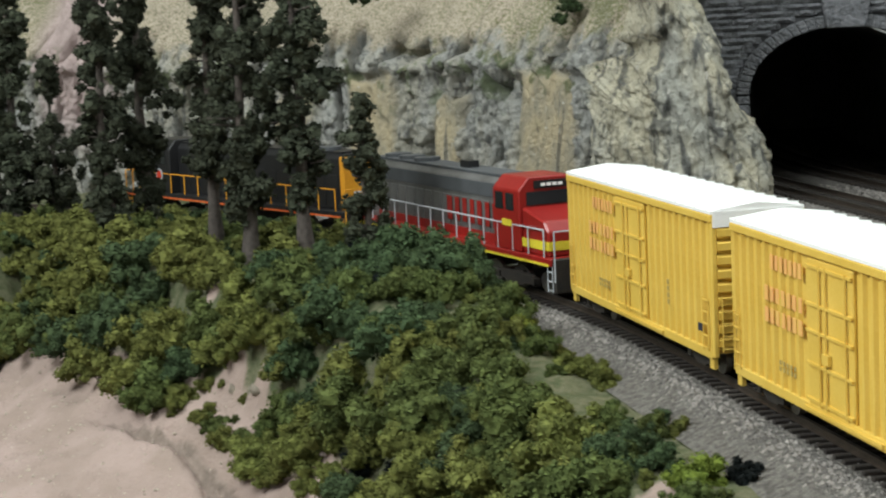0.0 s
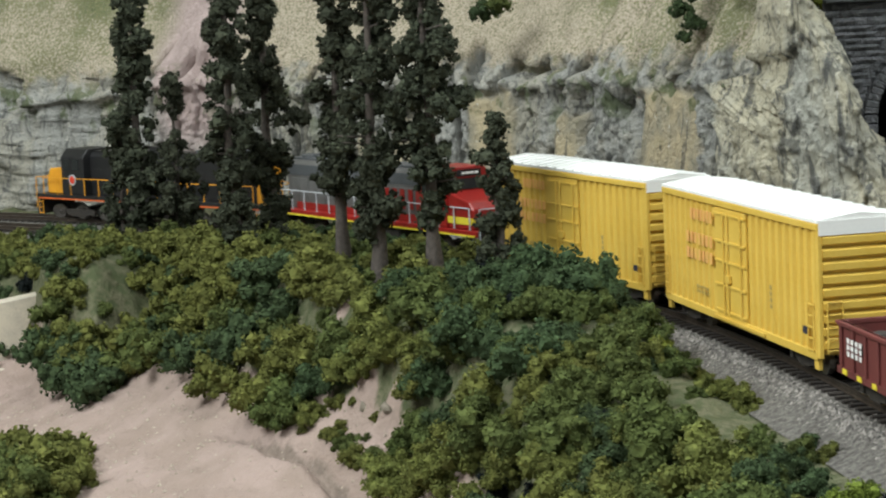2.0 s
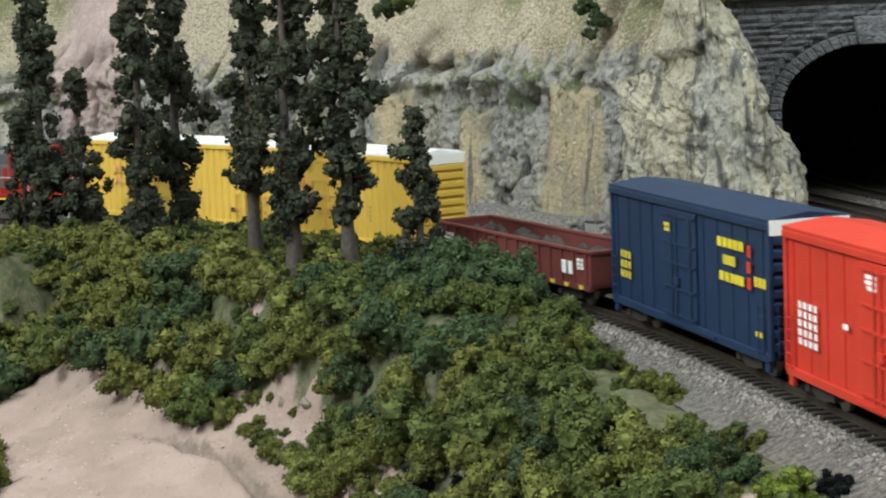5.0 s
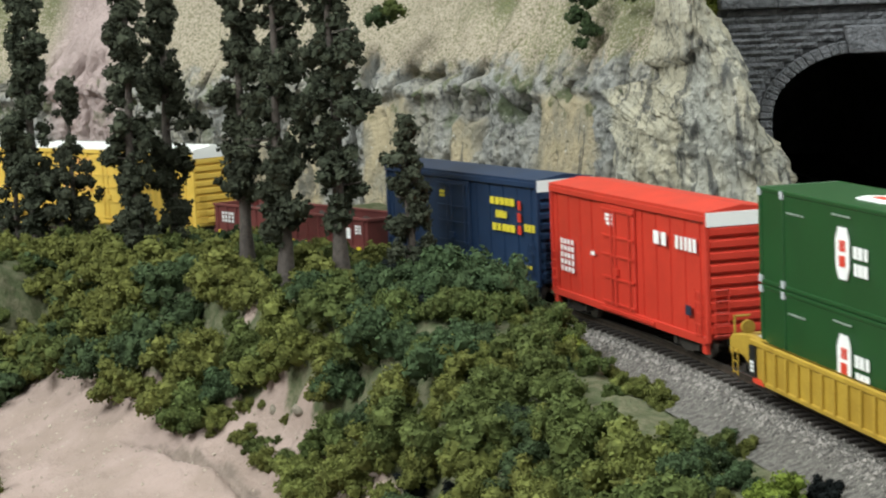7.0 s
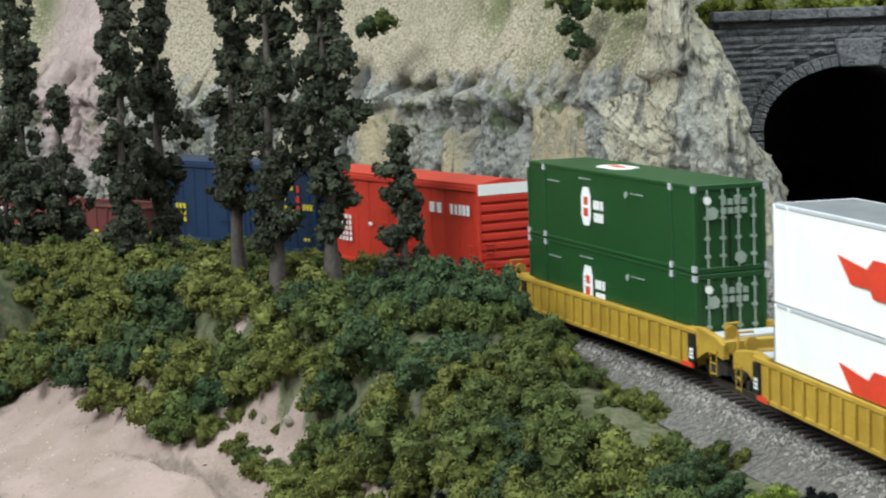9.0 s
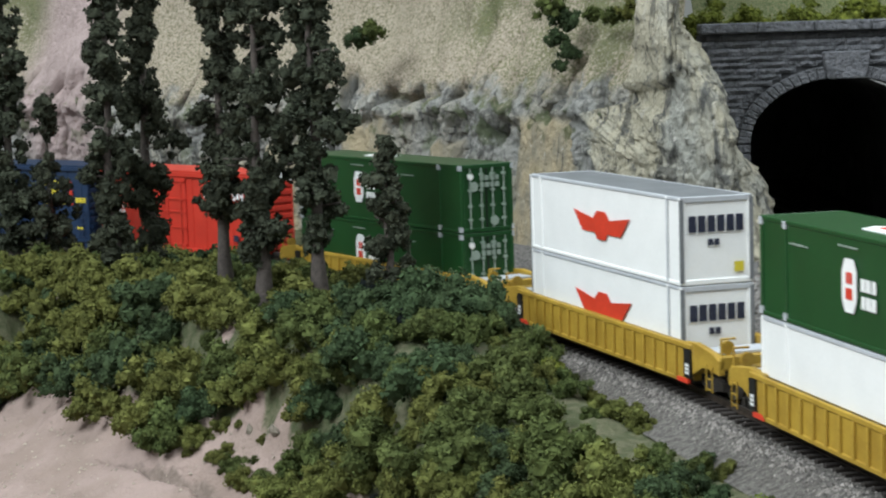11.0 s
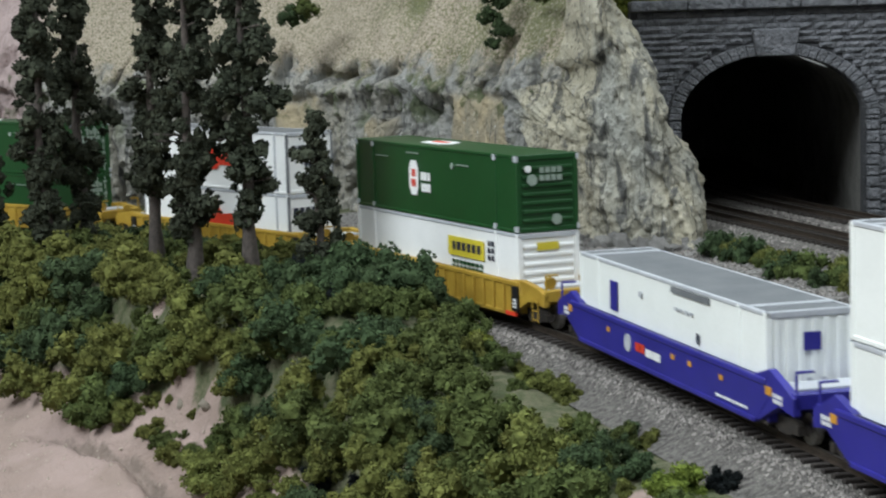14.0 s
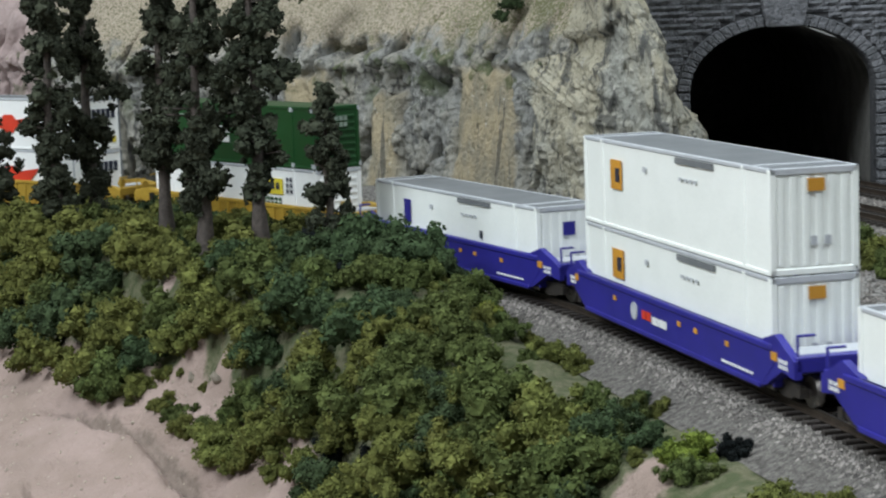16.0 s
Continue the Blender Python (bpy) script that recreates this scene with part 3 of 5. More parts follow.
def build_track(name, place, s0, s1, label, tie_parts):
    base = new(name)
    tagged(base, label, "railway track", kind="structure")
    path = [place(s0 + (s1 - s0) * i / 120) for i in range(121)]
    for c in (-0.00825, 0.00825):
        r = ribbon("rail", path, rail_profile(c), RAILM)
        r.parent = base
        hd = ribbon("rail_head", path, [(c - 0.0005, 0.0001), (c + 0.0005, 0.0001)], RAILTOP)
        hd.parent = base
        tagged(hd, "bright worn rail head")
    prof = [(-0.038, -0.013), (-0.030, -0.0095), (-0.022, -0.0045), (-0.014, -0.0038), (0.0, -0.0040), (0.014, -0.0038), (0.022, -0.0045), (0.031, -0.0085), (0.040, -0.0118)]
    bed = ribbon("ballast_bed", path, prof, BALLAST)
    bed.parent = base
    tagged(bed, "grey crushed stone ballast")
    count = int((s1 - s0) / 0.0072)
    me = mesh_of("tie", box(bmesh.new(), -0.0013, 0.0013, -0.0150, 0.0150, -0.0052, -0.0024), TIE, 0.0003)
    joined = bmesh.new()
    for i in range(count):
        p, h = place(s0 + i * 0.0072)
        m = Matrix.Translation(p) @ Matrix.Rotation(h, 4, "Z")
        if tie_parts:
            share("tie", me, base, m)
        else:
            g = len(joined.verts)
            box(joined, -0.0013, 0.0013, -0.0150, 0.0150, -0.0052, -0.0024)
            joined.verts.ensure_lookup_table()
            for v in joined.verts[g:]:
                v.co = m @ v.co
    if not tie_parts:
        part("ties", joined, TIE, base, "dark timber ties", 0)
        base["kind"] = "structure"
    else:
        joined.free()
    return base


def grains(name, spots, lo, hi, mat, label, seed):
    """Loose grains, joined: (place) list of x, y, z."""
    rnd = random.Random(seed)
    verts, faces = [], []
    shape = [(1, 0, 0), (-1, 0, 0), (0, 1, 0), (0, -1, 0), (0, 0, 1), (0, 0, -1)]
    tri = [(0, 2, 4), (2, 1, 4), (1, 3, 4), (3, 0, 4), (2, 0, 5), (1, 2, 5), (3, 1, 5), (0, 3, 5)]
    for p in spots:
        r, a = rnd.uniform(lo, hi), rnd.uniform(0, 6.28)
        k = len(verts)
        for v in shape:
            j = [c * r * rnd.uniform(0.6, 1.3) for c in v]
            verts.append((p[0] + j[0] * math.cos(a) - j[1] * math.sin(a), p[1] + j[0] * math.sin(a) + j[1] * math.cos(a), p[2] + j[2] * 0.8))
        faces += [(k + a0, k + b0, k + c0) for a0, b0, c0 in tri]
    me = bpy.data.meshes.new(name)
    me.from_pydata(verts, [], faces)
    me.materials.append(mat)
    return tagged(new(name, me), label, "stones", kind="stuff")


def build_grains():
    rnd = random.Random(11)
    spots = []
    for _ in range(20000):
        s, a = rnd.uniform(-0.36, 0.75), rnd.choice((1, 1, 1, -1)) * rnd.uniform(0.0095, 0.036)
        p, h = track_at(s, a)
        zz = float(np.interp(abs(a), (0.0, 0.022, 0.030, 0.038), (-0.0042, -0.0045, -0.009, -0.0125)))
        spots.append((p.x, p.y, zz))
    grains("ballast_stones", spots, 0.0007, 0.0015, PEBBLE, "loose pale grey ballast stones", 3)
    spots = []
    for _ in range(7000):
        x, y = rnd.uniform(0.32, 0.48), rnd.uniform(0.70, 1.09)
        if track_gap(x, y) < -0.06:
            spots.append((x, y, ground_z(x, y) if x < 0.405 else float(np.interp(x, (0.405, 0.420, 0.46, 0.48), (0.0095, 0.0155, 0.0160, 0.0158)))))
    grains("verge_stones", spots, 0.0006, 0.0015, PEBBLE, "loose grey stones beside the tunnel track", 6)
    spots = []
    for _ in range(2400):
        x, y = rnd.uniform(-0.12, 0.12), rnd.uniform(0.65, 1.2)
        if river(x, y) > -0.01:
            spots.append((x, y, ground_z(x, y)))
    grains("river_pebbles", spots, 0.0004, 0.0014, STONE, "small brown pebbles strewn on sand", 4)


# ---- plants and rocks ----
ICO = bmesh.new()
bmesh.ops.create_icosphere(ICO, subdivisions=1, radius=1.0)
ICO_V, ICO_F = [v.co.copy() for v in ICO.verts], [[v.index for v in f.verts] for f in ICO.faces]
ICO.free()


def lump_mesh(name, blobs, mat, seed, rough=0.38):
    """Rounded uneven lumps in one mesh; blobs are (x, y, z, r)."""
    rnd = random.Random(seed)
    verts, faces = [], []
    for x, y, z, r in blobs:
        k = len(verts)
        o = Vector((rnd.uniform(0, 99), rnd.uniform(0, 99), rnd.uniform(0, 99)))
        for v in ICO_V:
            d = 1 + rough * 1.6 * noise.noise(v * 1.9 + o) + rough * 0.8 * noise.noise(v * 4.5 + o)
            verts.append((x + v.x * r * d, y + v.y * r * d, z + v.z * r * d))
        faces += [[k + i for i in f] for f in ICO_F]
    me = bpy.data.meshes.new(name)
    me.from_pydata(verts, [], faces)
    me.materials.append(mat)
    for p in me.polygons:
        p.use_smooth = True
    return me


def foam_mesh(name, clumps, mat, seed, crumbs, fine):
    """Ground foam: clumps (x, y, z, r), each a lumpy body set with jagged crumbs of about r * fine."""
    rng = np.random.default_rng(seed)
    cv, cf = ICO_V, ICO_F
    body, bf = np.array([tuple(v) for v in cv]), np.array(cf)
    tet = np.array([(1, 1, 1), (1, -1, -1), (-1, 1, -1), (-1, -1, 1)]) * 0.8
    tf = np.array([(0, 1, 2), (0, 3, 1), (0, 2, 3), (1, 3, 2)])
    verts, faces, k = [], [], 0
    for x, y, z, r in clumps:
        c = np.array((x, y, z))
        verts.append(c + body * r * 0.84 * rng.uniform(0.70, 1.18, (len(body), 1)))
        faces.append(bf + k)
        k += len(body)
        d = rng.normal(0, 1, (crumbs, 3)) + (0, 0, 0.3)
        d /= np.linalg.norm(d, axis=1)[:, None]
        at = c + d * r * rng.uniform(0.74, 1.06, (crumbs, 1))
        q = rng.uniform(0.55, 1.3, (crumbs, 1, 1)) * r * fine
        turn = np.linalg.qr(rng.normal(0, 1, (crumbs, 3, 3)))[0]
        v = at[:, None, :] + q * np.einsum("vj,cij->cvi", tet, turn) * rng.uniform(0.7, 1.3, (crumbs, 4, 1))
        verts.append(v.reshape(-1, 3))
        faces.append((tf[None] + (k + 4 * np.arange(crumbs))[:, None, None]).reshape(-1, 3))
        k += 4 * crumbs
    me = bpy.data.meshes.new(name)
    me.from_pydata(np.concatenate(verts).tolist(), [], np.concatenate(faces).tolist())
    me.materials.append(mat)
    return me


def bush_clumps(seed, r, tall):
    """Puffs heaped to an uneven mound, small ones round the foot."""
    rnd = random.Random(seed)
    out = [(0, 0, tall * 0.30, r * 0.55)]
    for i in range(21):
        a, u = rnd.uniform(0, 6.283), rnd.random()
        el = math.asin(u ** 0.8)
        d = Vector((math.cos(el) * math.cos(a), math.cos(el) * math.sin(a), math.sin(el)))
        k = rnd.uniform(0.55, 0.95) * (1 + 0.45 * noise.noise(d * 2.1 + Vector((seed * 7, 0, 0))))
        out.append((r * k * d.x, r * k * d.y, tall * k * d.z + 0.001, r * rnd.uniform(0.17, 0.36)))
    return out


BUSHES = {}
FAR = []            # bushes of the far bank, joined into one mass


def plant_bush(mat, x, y, size, turn, z=None, group="foam bushes on the bank"):
    """size 1 is a bush about 3 cm across."""
    seed = random.Random(int((x * 7919 + y * 104729) * 1000)).randrange(5)
    near = y < 0.96
    key = (mat.name, seed, near)
    if key not in BUSHES:
        BUSHES[key] = foam_mesh("bush", bush_clumps(seed, 0.0150, 0.0165), mat, seed, 70 if near else 30, 0.13 if near else 0.18)
    zz = ground_z(x, y) if z is None else z
    if y > 0.95:
        FAR.append((BUSHES[key], Matrix.Translation((x, y, zz - 0.0015)) @ Matrix.Rotation(turn, 4, "Z") @ Matrix.Diagonal((size, size, size, 1))))
        return
    ob = new("bush", BUSHES[key])
    ob.matrix_basis = Matrix.Translation((x, y, zz - 0.0015)) @ Matrix.Rotation(turn, 4, "Z") @ Matrix.Diagonal((size, size, size * 1.0, 1))
    words = {"olive_foam": "olive green foam bush on the bank", "green_foam": "mid green foam bush on the bank", "blue_green_foam": "dark blue-green foam bush on the bank", "dark_grey_foam": "small charcoal grey foam bush on the bank", "bright_green_foam": "bright yellow-green foam bush"}
    tagged(ob, words[mat.name], "bush", group)


BARE = [(0.180, 0.800, 0.014), (0.162, 0.812, 0.011), (0.196, 0.788, 0.014), (0.207, 0.772, 0.012), (0.146, 0.884, 0.012), (0.128, 0.898, 0.010), (0.197, 0.700, 0.012), (0.211, 0.678, 0.014), (0.215, 0.655, 0.013), (0.205, 0.735, 0.011),
        (0.225, 0.60, 0.012), (0.212, 0.53, 0.024), (0.228, 0.545, 0.02), (0.197, 0.567, 0.011), (0.022, 1.135, 0.011), (0.004, 1.153, 0.012), (-0.018, 1.168, 0.012), (-0.038, 1.195, 0.009),
        (0.050, 1.033, 0.007), (0.096, 0.945, 0.005), (0.092, 0.897, 0.012), (0.104, 0.868, 0.011), (0.040, 1.118, 0.009)]


def scatter_bushes():
    rnd = random.Random(21)
    done = []
    for _ in range(11000):
        x, y = rnd.uniform(-0.16, 0.25), rnd.uniform(0.44, 1.46)
        f, gap = river(x, y), track_gap(x, y)
        nose = float(np.interp(x, (-0.065, -0.055, -0.02, 0.03), (1.255, 1.185, 1.105, 1.055)))
        if (y < nose + rnd.uniform(-0.008, 0.008) if x < 0.01 else f > rnd.uniform(-0.010, 0.006)) or gap < 0.0365 or (y > 1.25 and gap < 0.05):
            continue
        if any((x - a) ** 2 + (y - b) ** 2 < (r + 0.0045) ** 2 for a, b, r in BARE):
            continue
        slope = -0.040 < f < 0.004 and x > -0.02
        step = 0.0086 if slope else 0.0128
        if any((x - a) ** 2 + (y - b) ** 2 < (step * (0.35 + 0.65 * s)) ** 2 for a, b, s in done):
            continue
        size = rnd.choice((0.3, 0.4, 0.5, 0.6, 0.7, 0.85, 1.05)) * (0.9 if y > 0.9 else 1.0)
        if slope:
            size = rnd.choice((0.45, 0.6, 0.75, 0.9, 1.05, 1.2))
        if gap < 0.07:
            size = min(size, 0.8)
        if gap < 0.048:
            size = min(size, 0.5)
        tone = 0.6 * noise.noise((x * 24, y * 24, 3)) + rnd.uniform(-0.5, 0.5)
        mat = BUSH_O if tone > -0.02 else BUSH_M if tone > -0.28 else BUSH_D
        if rnd.random() < 0.02:
            mat, size = BUSH_K, 0.6
        done.append((x, y, size))
        plant_bush(mat, x, y, size, rnd.uniform(0, 6.28))
    # the dense dark bush beside the track, and small clumps on the sand
    for x, y, s in ((0.163, 0.862, 1.1), (0.172, 0.850, 1.2), (0.183, 0.845, 1.25), (0.194, 0.845, 1.2), (0.180, 0.862, 1.4), (0.196, 0.858, 1.25)):
        plant_bush(BUSH_D, x, y, s, x * 60)
    for x, y, s, m in ((0.086, 0.893, 0.5, BUSH_O), (0.090, 0.884, 0.55, BUSH_M), (0.091, 0.872, 0.55, BUSH_O), (0.099, 0.858, 0.5, BUSH_M), (0.103, 0.884, 0.25, BUSH_O), (0.095, 0.905, 0.22, BUSH_O), (0.098, 0.876, 0.22, BUSH_M), (0.2125, 0.559, 0.6, BUSH_L), (0.2275, 0.553, 0.45, BUSH_K), (0.1746, 0.7114, 0.4, BUSH_K), (0.191, 0.772, 0.45, BUSH_L), (0.207, 0.548, 0.5, BUSH_M), (0.214, 0.541, 0.3, BUSH_M), (0.066, 0.935, 0.2, BUSH_O), (0.072, 0.918, 0.22, BUSH_O), (0.081, 0.905, 0.25, BUSH_O), (0.110, 0.835, 0.4, BUSH_M), (0.205, 0.765, 0.6, BUSH_L), (0.198, 0.758, 0.7, BUSH_O)):
        plant_bush(m, x, y, s, x * 90)
    # low clump on the near river edge, and green between the tracks
    for i in range(16):
        plant_bush((BUSH_O, BUSH_M)[i % 2], -0.044 - 0.020 * (i % 4) + 0.004 * (i % 3) - 0.007 * (i // 4), 0.955 + 0.024 * (i // 4), 1.1 + 0.12 * (i % 3), i * 1.3)
    for i in range(26):
        plant_bush((BUSH_M, BUSH_D, BUSH_O)[i % 3], 0.398 + 0.011 * rnd.uniform(-1, 1), 0.70 + 0.0100 * i, rnd.uniform(0.5, 0.85), i * 1.7)
    for i in range(16):
        k = i / 15
        plant_bush((BUSH_O, BUSH_M, BUSH_D)[i % 3], -0.064 + 0.036 * k + 0.007 * (i % 2), 1.19 - 0.075 * k - 0.012 * (i % 3), 0.95 + 0.15 * (i % 3), i * 1.9)
    for x, y, z, s, m in ((0.238, 1.338, 0.136, 0.75, BUSH_D), (0.246, 1.336, 0.140, 0.8, BUSH_M), (0.334, 1.172, 0.118, 0.40, BUSH_D), (0.340, 1.172, 0.126, 0.55, BUSH_D), (0.333, 1.176, 0.134, 0.6, BUSH_D), (0.340, 1.178, 0.143, 0.75, BUSH_D), (0.332, 1.182, 0.152, 0.8, BUSH_M), (0.356, 1.135, 0.146, 0.55, BUSH_M), (0.363, 1.125, 0.150, 0.6, BUSH_O), (0.349, 1.15, 0.148, 0.5, BUSH_M)):
        plant_bush(m, x, y, s, x * 50, z, "bushes on the hillside")
    # hedge above the portal and tufts on the hillside
    for i in range(34):
        k = -0.078 + 0.0095 * i
        p = PO + PD * k - PN * (0.03 + 0.012 * (i % 3))
        plant_bush(BUSH_L, p.x, p.y, rnd.uniform(0.8, 1.3), i * 2.1, 0.136, "bushes above the portal")


def join_far_bushes():
    mats, verts, faces, index = [], [], [], []
    for me, m in FAR:
        if me.materials[0] not in mats:
            mats.append(me.materials[0])
        k = len(verts)
        verts += [tuple(m @ v.co) for v in me.vertices]
        for p in me.polygons:
            faces.append([k + i for i in p.vertices])
            index.append(mats.index(me.materials[0]))
    me = bpy.data.meshes.new("far_bushes")
    me.from_pydata(verts, [], faces)
    for m in mats:
        me.materials.append(m)
    me.polygons.foreach_set("material_index", index)
    tagged(new("far_bushes", me), "dense olive and dark green foam bushes further back", "bushes", kind="stuff")


def build_tree(x, y, tall, wide, seed, low):
    base = new("conifer_tree")
    z0 = ground_z(x, y)
    base.matrix_basis = pose(x, y, z0 - 0.002)
    tagged(base, "tall slender dark green conifer with a grey trunk" if tall > 0.15 else "short dense dark green conifer", "tree", "conifers in front of the train")
    rnd = random.Random(seed)
    bm = bmesh.new()
    steps, sides = 8, 8
    bend = [Vector((0.003 * noise.noise((seed, i * 0.5, 0)), 0.003 * noise.noise((seed, i * 0.5, 4)), 0)) for i in range(steps + 1)]
    rings = []
    rad = 0.0036 if tall > 0.15 else 0.0026
    for i in range(steps + 1):
        k = i / steps
        r = rad * (1 - 0.85 * k) * (1.5 if i == 0 else 1)
        rings.append([bm.verts.new(bend[i] + Vector((r * math.cos(6.283 * j / sides), r * math.sin(6.283 * j / sides), tall * k))) for j in range(sides)])
    for a, b in zip(rings, rings[1:]):
        for j in range(sides):
            bm.faces.new((a[j], a[(j + 1) % sides], b[(j + 1) % sides], b[j]))
    # tufts of foam on short limbs, in uneven tiers with gaps between them
    blobs = []
    zz = tall * low
    while zz < tall:
        k = zz / tall
        w = wide * (0.50 + 1.0 * noise.noise((seed * 3.1, zz * 60, 0)) + 0.42 * math.sin(math.pi * min(1, (k - low) / (1 - low) * 0.9 + 0.12))) * (1.0 if k < 0.86 else max(0.25, (1.02 - k) / 0.16))
        w = max(0.42 * wide, w)
        for _ in range(8):
            a = rnd.uniform(0, 6.283)
            if noise.noise((math.cos(a) * 1.2 + seed, math.sin(a) * 1.2, zz * 42)) < -0.12:
                continue
            d = w * rnd.uniform(0.25, 1.0)
            blobs.append((d * math.cos(a), d * math.sin(a), zz + rnd.uniform(-0.004, 0.004) - 0.15 * d, rnd.choice((0.0022, 0.003, 0.004, 0.0056)) * (0.75 if tall < 0.1 else 1)))
            if rnd.random() < 0.14:
                rod(bm, (0, 0, zz - 0.002), (d * math.cos(a), d * math.sin(a), zz), 0.0006, 4)
        zz += 0.0036
    part("trunk", bm, BARK, base, "grey-brown tapered trunk with thin limbs", smooth=True)
    crown = new("crown", foam_mesh("crown", blobs, NEEDLE, seed, 26, 0.22))
    crown.parent = base


def build_trees():
    for x, y, tall, wide, seed, low in TREES:
        build_tree(x, y, tall, wide, seed, low)


TREES = [(-0.001, 1.27, 0.225, 0.0150, 3, 0.04), (0.0225, 1.265, 0.108, 0.0130, 4, 0.03), (0.052, 1.095, 0.19, 0.0125, 5, 0.05), (0.074, 1.118, 0.20, 0.0125, 6, 0.10),
         (0.1180, 0.975, 0.20, 0.0180, 7, 0.15), (0.1060, 1.030, 0.195, 0.0115, 12, 0.22), (0.1450, 0.962, 0.21, 0.0145, 8, 0.16), (0.1625, 0.872, 0.089, 0.0098, 9, 0.02), (-0.013, 1.29, 0.082, 0.0130, 10, 0.04)]


def build_rocks():
    rnd = random.Random(8)
    shapes = [lump_mesh("rock", [(0, 0, 0, 1.0)], RUBBLE, s, 0.55) for s in range(4)]
    for me in shapes:
        for p in me.polygons:
            p.use_smooth = False
    for i in range(170):
        k = rnd.random()
        x = 0.312 + 0.092 * k + rnd.uniform(-0.014, 0.010)
        y = 1.140 - 0.165 * k + rnd.uniform(-0.045, 0.018)
        r = rnd.choice((0.0018, 0.0024, 0.003, 0.004, 0.0055))
        ob = new("rock", shapes[i % 4])
        ob.matrix_basis = pose(x, y, ground_z(x, y) + r * 0.5, rnd.uniform(0, 360), rnd.uniform(0, 360), 0) @ Matrix.Diagonal((r, r * 0.9, r * 0.8, 1))
        tagged(ob, "angular grey rubble rock at the cliff foot", "rock", "rubble below the cliff")
    pale = [lump_mesh("boulder", [(0, 0, 0, 1.0)], STONE, s + 40, 0.6) for s in range(2)]
    for i, (x, y, r) in enumerate(((0.189, 0.537, 0.0125), (0.200, 0.533, 0.008), (0.108, 0.872, 0.004), (0.099, 0.893, 0.003))):
        ob = new("boulder", pale[i % 2])
        ob.matrix_basis = pose(x, y, ground_z(x, y) + r * 0.2, 20 * i, 10, 35 * i) @ Matrix.Diagonal((r, r, r * 0.7, 1))
        tagged(ob, "pale tan boulder between the bushes", "boulder", "boulders on the bank")


def build_culvert():
    """Small concrete culvert head at the river's far end."""
    base = new("culvert")
    base.matrix_basis = pose(-0.078, 1.255, -0.074, 0, 0, 8)
    tagged(base, "pale concrete culvert head with a round pipe mouth", "culvert")
    bm = bmesh.new()
    n = 20
    ring = [(0.008 + 0.007 * math.cos(6.283 * i / n), 0.026 + 0.011 * math.sin(6.283 * i / n)) for i in range(n)]
    top = [(-0.035, 0.0), (-0.035, 0.044), (0.026, 0.052), (0.034, 0.044), (0.034, 0.0)]
    prism(bm, top, "y", 0.006, 0.02)
    part("head_wall", bm, CONCRETE, base, bevel=0.0008)
    bm = bmesh.new()
    ra = [bm.verts.new((x, 0.0035, z)) for x, z in ring]
    rb = [bm.verts.new((0.008 + (x - 0.008) * 1.35, 0.0035, 0.026 + (z - 0.026) * 1.3)) for x, z in ring]
    rc = [bm.verts.new((x, 0.0058, z)) for x, z in ring]
    for i in range(n):
        j = (i + 1) % n
        bm.faces.new((ra[i], ra[j], rb[j], rb[i]))
        bm.faces.new((ra[i], ra[j], rc[j], rc[i]))
    part("pipe_rim", bm, CONCRETE, base)
    # no hole in the wall: a flat dark disc paints the pipe's shaded opening
    bm = bmesh.new()
    bm.faces.new([bm.verts.new((x, 0.0057, z)) for x, z in ring])
    part("pipe_mouth_disc", bm, TUNNEL, base, "flat dark disc standing in for the shaded pipe mouth")
    block("ledge", -0.04, 0.04, -0.006, 0.006, -0.006, 0.006, CONCRETE, base, bevel=0.0008)


def build_room():
    for nm, lab, b in (("floor", "grey room floor under the layout", (-3, 3.5, -2.2, 2.9, -1.15, -1.1)), ("ceiling", "plain white ceiling", (-3, 3.5, -2.2, 2.9, 1.4, 1.45)),
                  ("wall_north", "plain painted wall", (-3, 3.5, 2.9, 2.95, -1.1, 1.4)), ("wall_south", "plain painted wall", (-3, 3.5, -2.25, -2.2, -1.1, 1.4)),
                  ("wall_west", "plain painted wall", (-3.05, -3, -2.2, 2.9, -1.1, 1.4)), ("wall_east", "plain painted wall", (3.5, 3.55, -2.2, 2.9, -1.1, 1.4))):
        ob = new(nm, mesh_of(nm, box(bmesh.new(), *b), PLASTER))
        tagged(ob, lab, nm.split("_")[0], kind="structure")


# ---- rolling stock; x forward, +y is the river's side, z = 0 on the rails ----
def make_truck():
    """Returns the shared meshes of a freight truck."""
    bm = bmesh.new()
    for sy in (-1, 1):
        prism(bm, [(-0.012, 0.0045), (-0.0105, 0.0075), (-0.004, 0.0078), (0.004, 0.0078), (0.0105, 0.0075), (0.012, 0.0045), (0.009, 0.0042), (0.004, 0.0022), (-0.004, 0.0022), (-0.009, 0.0042)], "y", sy * 0.0112, sy * 0.0132)
        for x in (-0.0105, 0.0105):
            box(bm, x - 0.0016, x + 0.0016, sy * 0.0122 - 0.0018, sy * 0.0122 + 0.0018, 0.0036, 0.0066)
    box(bm, -0.0025, 0.0025, -0.0112, 0.0112, 0.0035, 0.0085)
    frame_me = mesh_of("truck_frame", bm, DARKM)
    bm = bmesh.new()
    for sy in (-1, 1):
        rod(bm, (0, sy * 0.0070, 0.0052), (0, sy * 0.0094, 0.0052), 0.0052, 18)
    rod(bm, (0, -0.0112, 0.0052), (0, 0.0112, 0.0052), 0.0011, 8)
    return frame_me, mesh_of("wheelset", bm, STEEL)


TRUCK_FRAME, WHEELSET = make_truck()


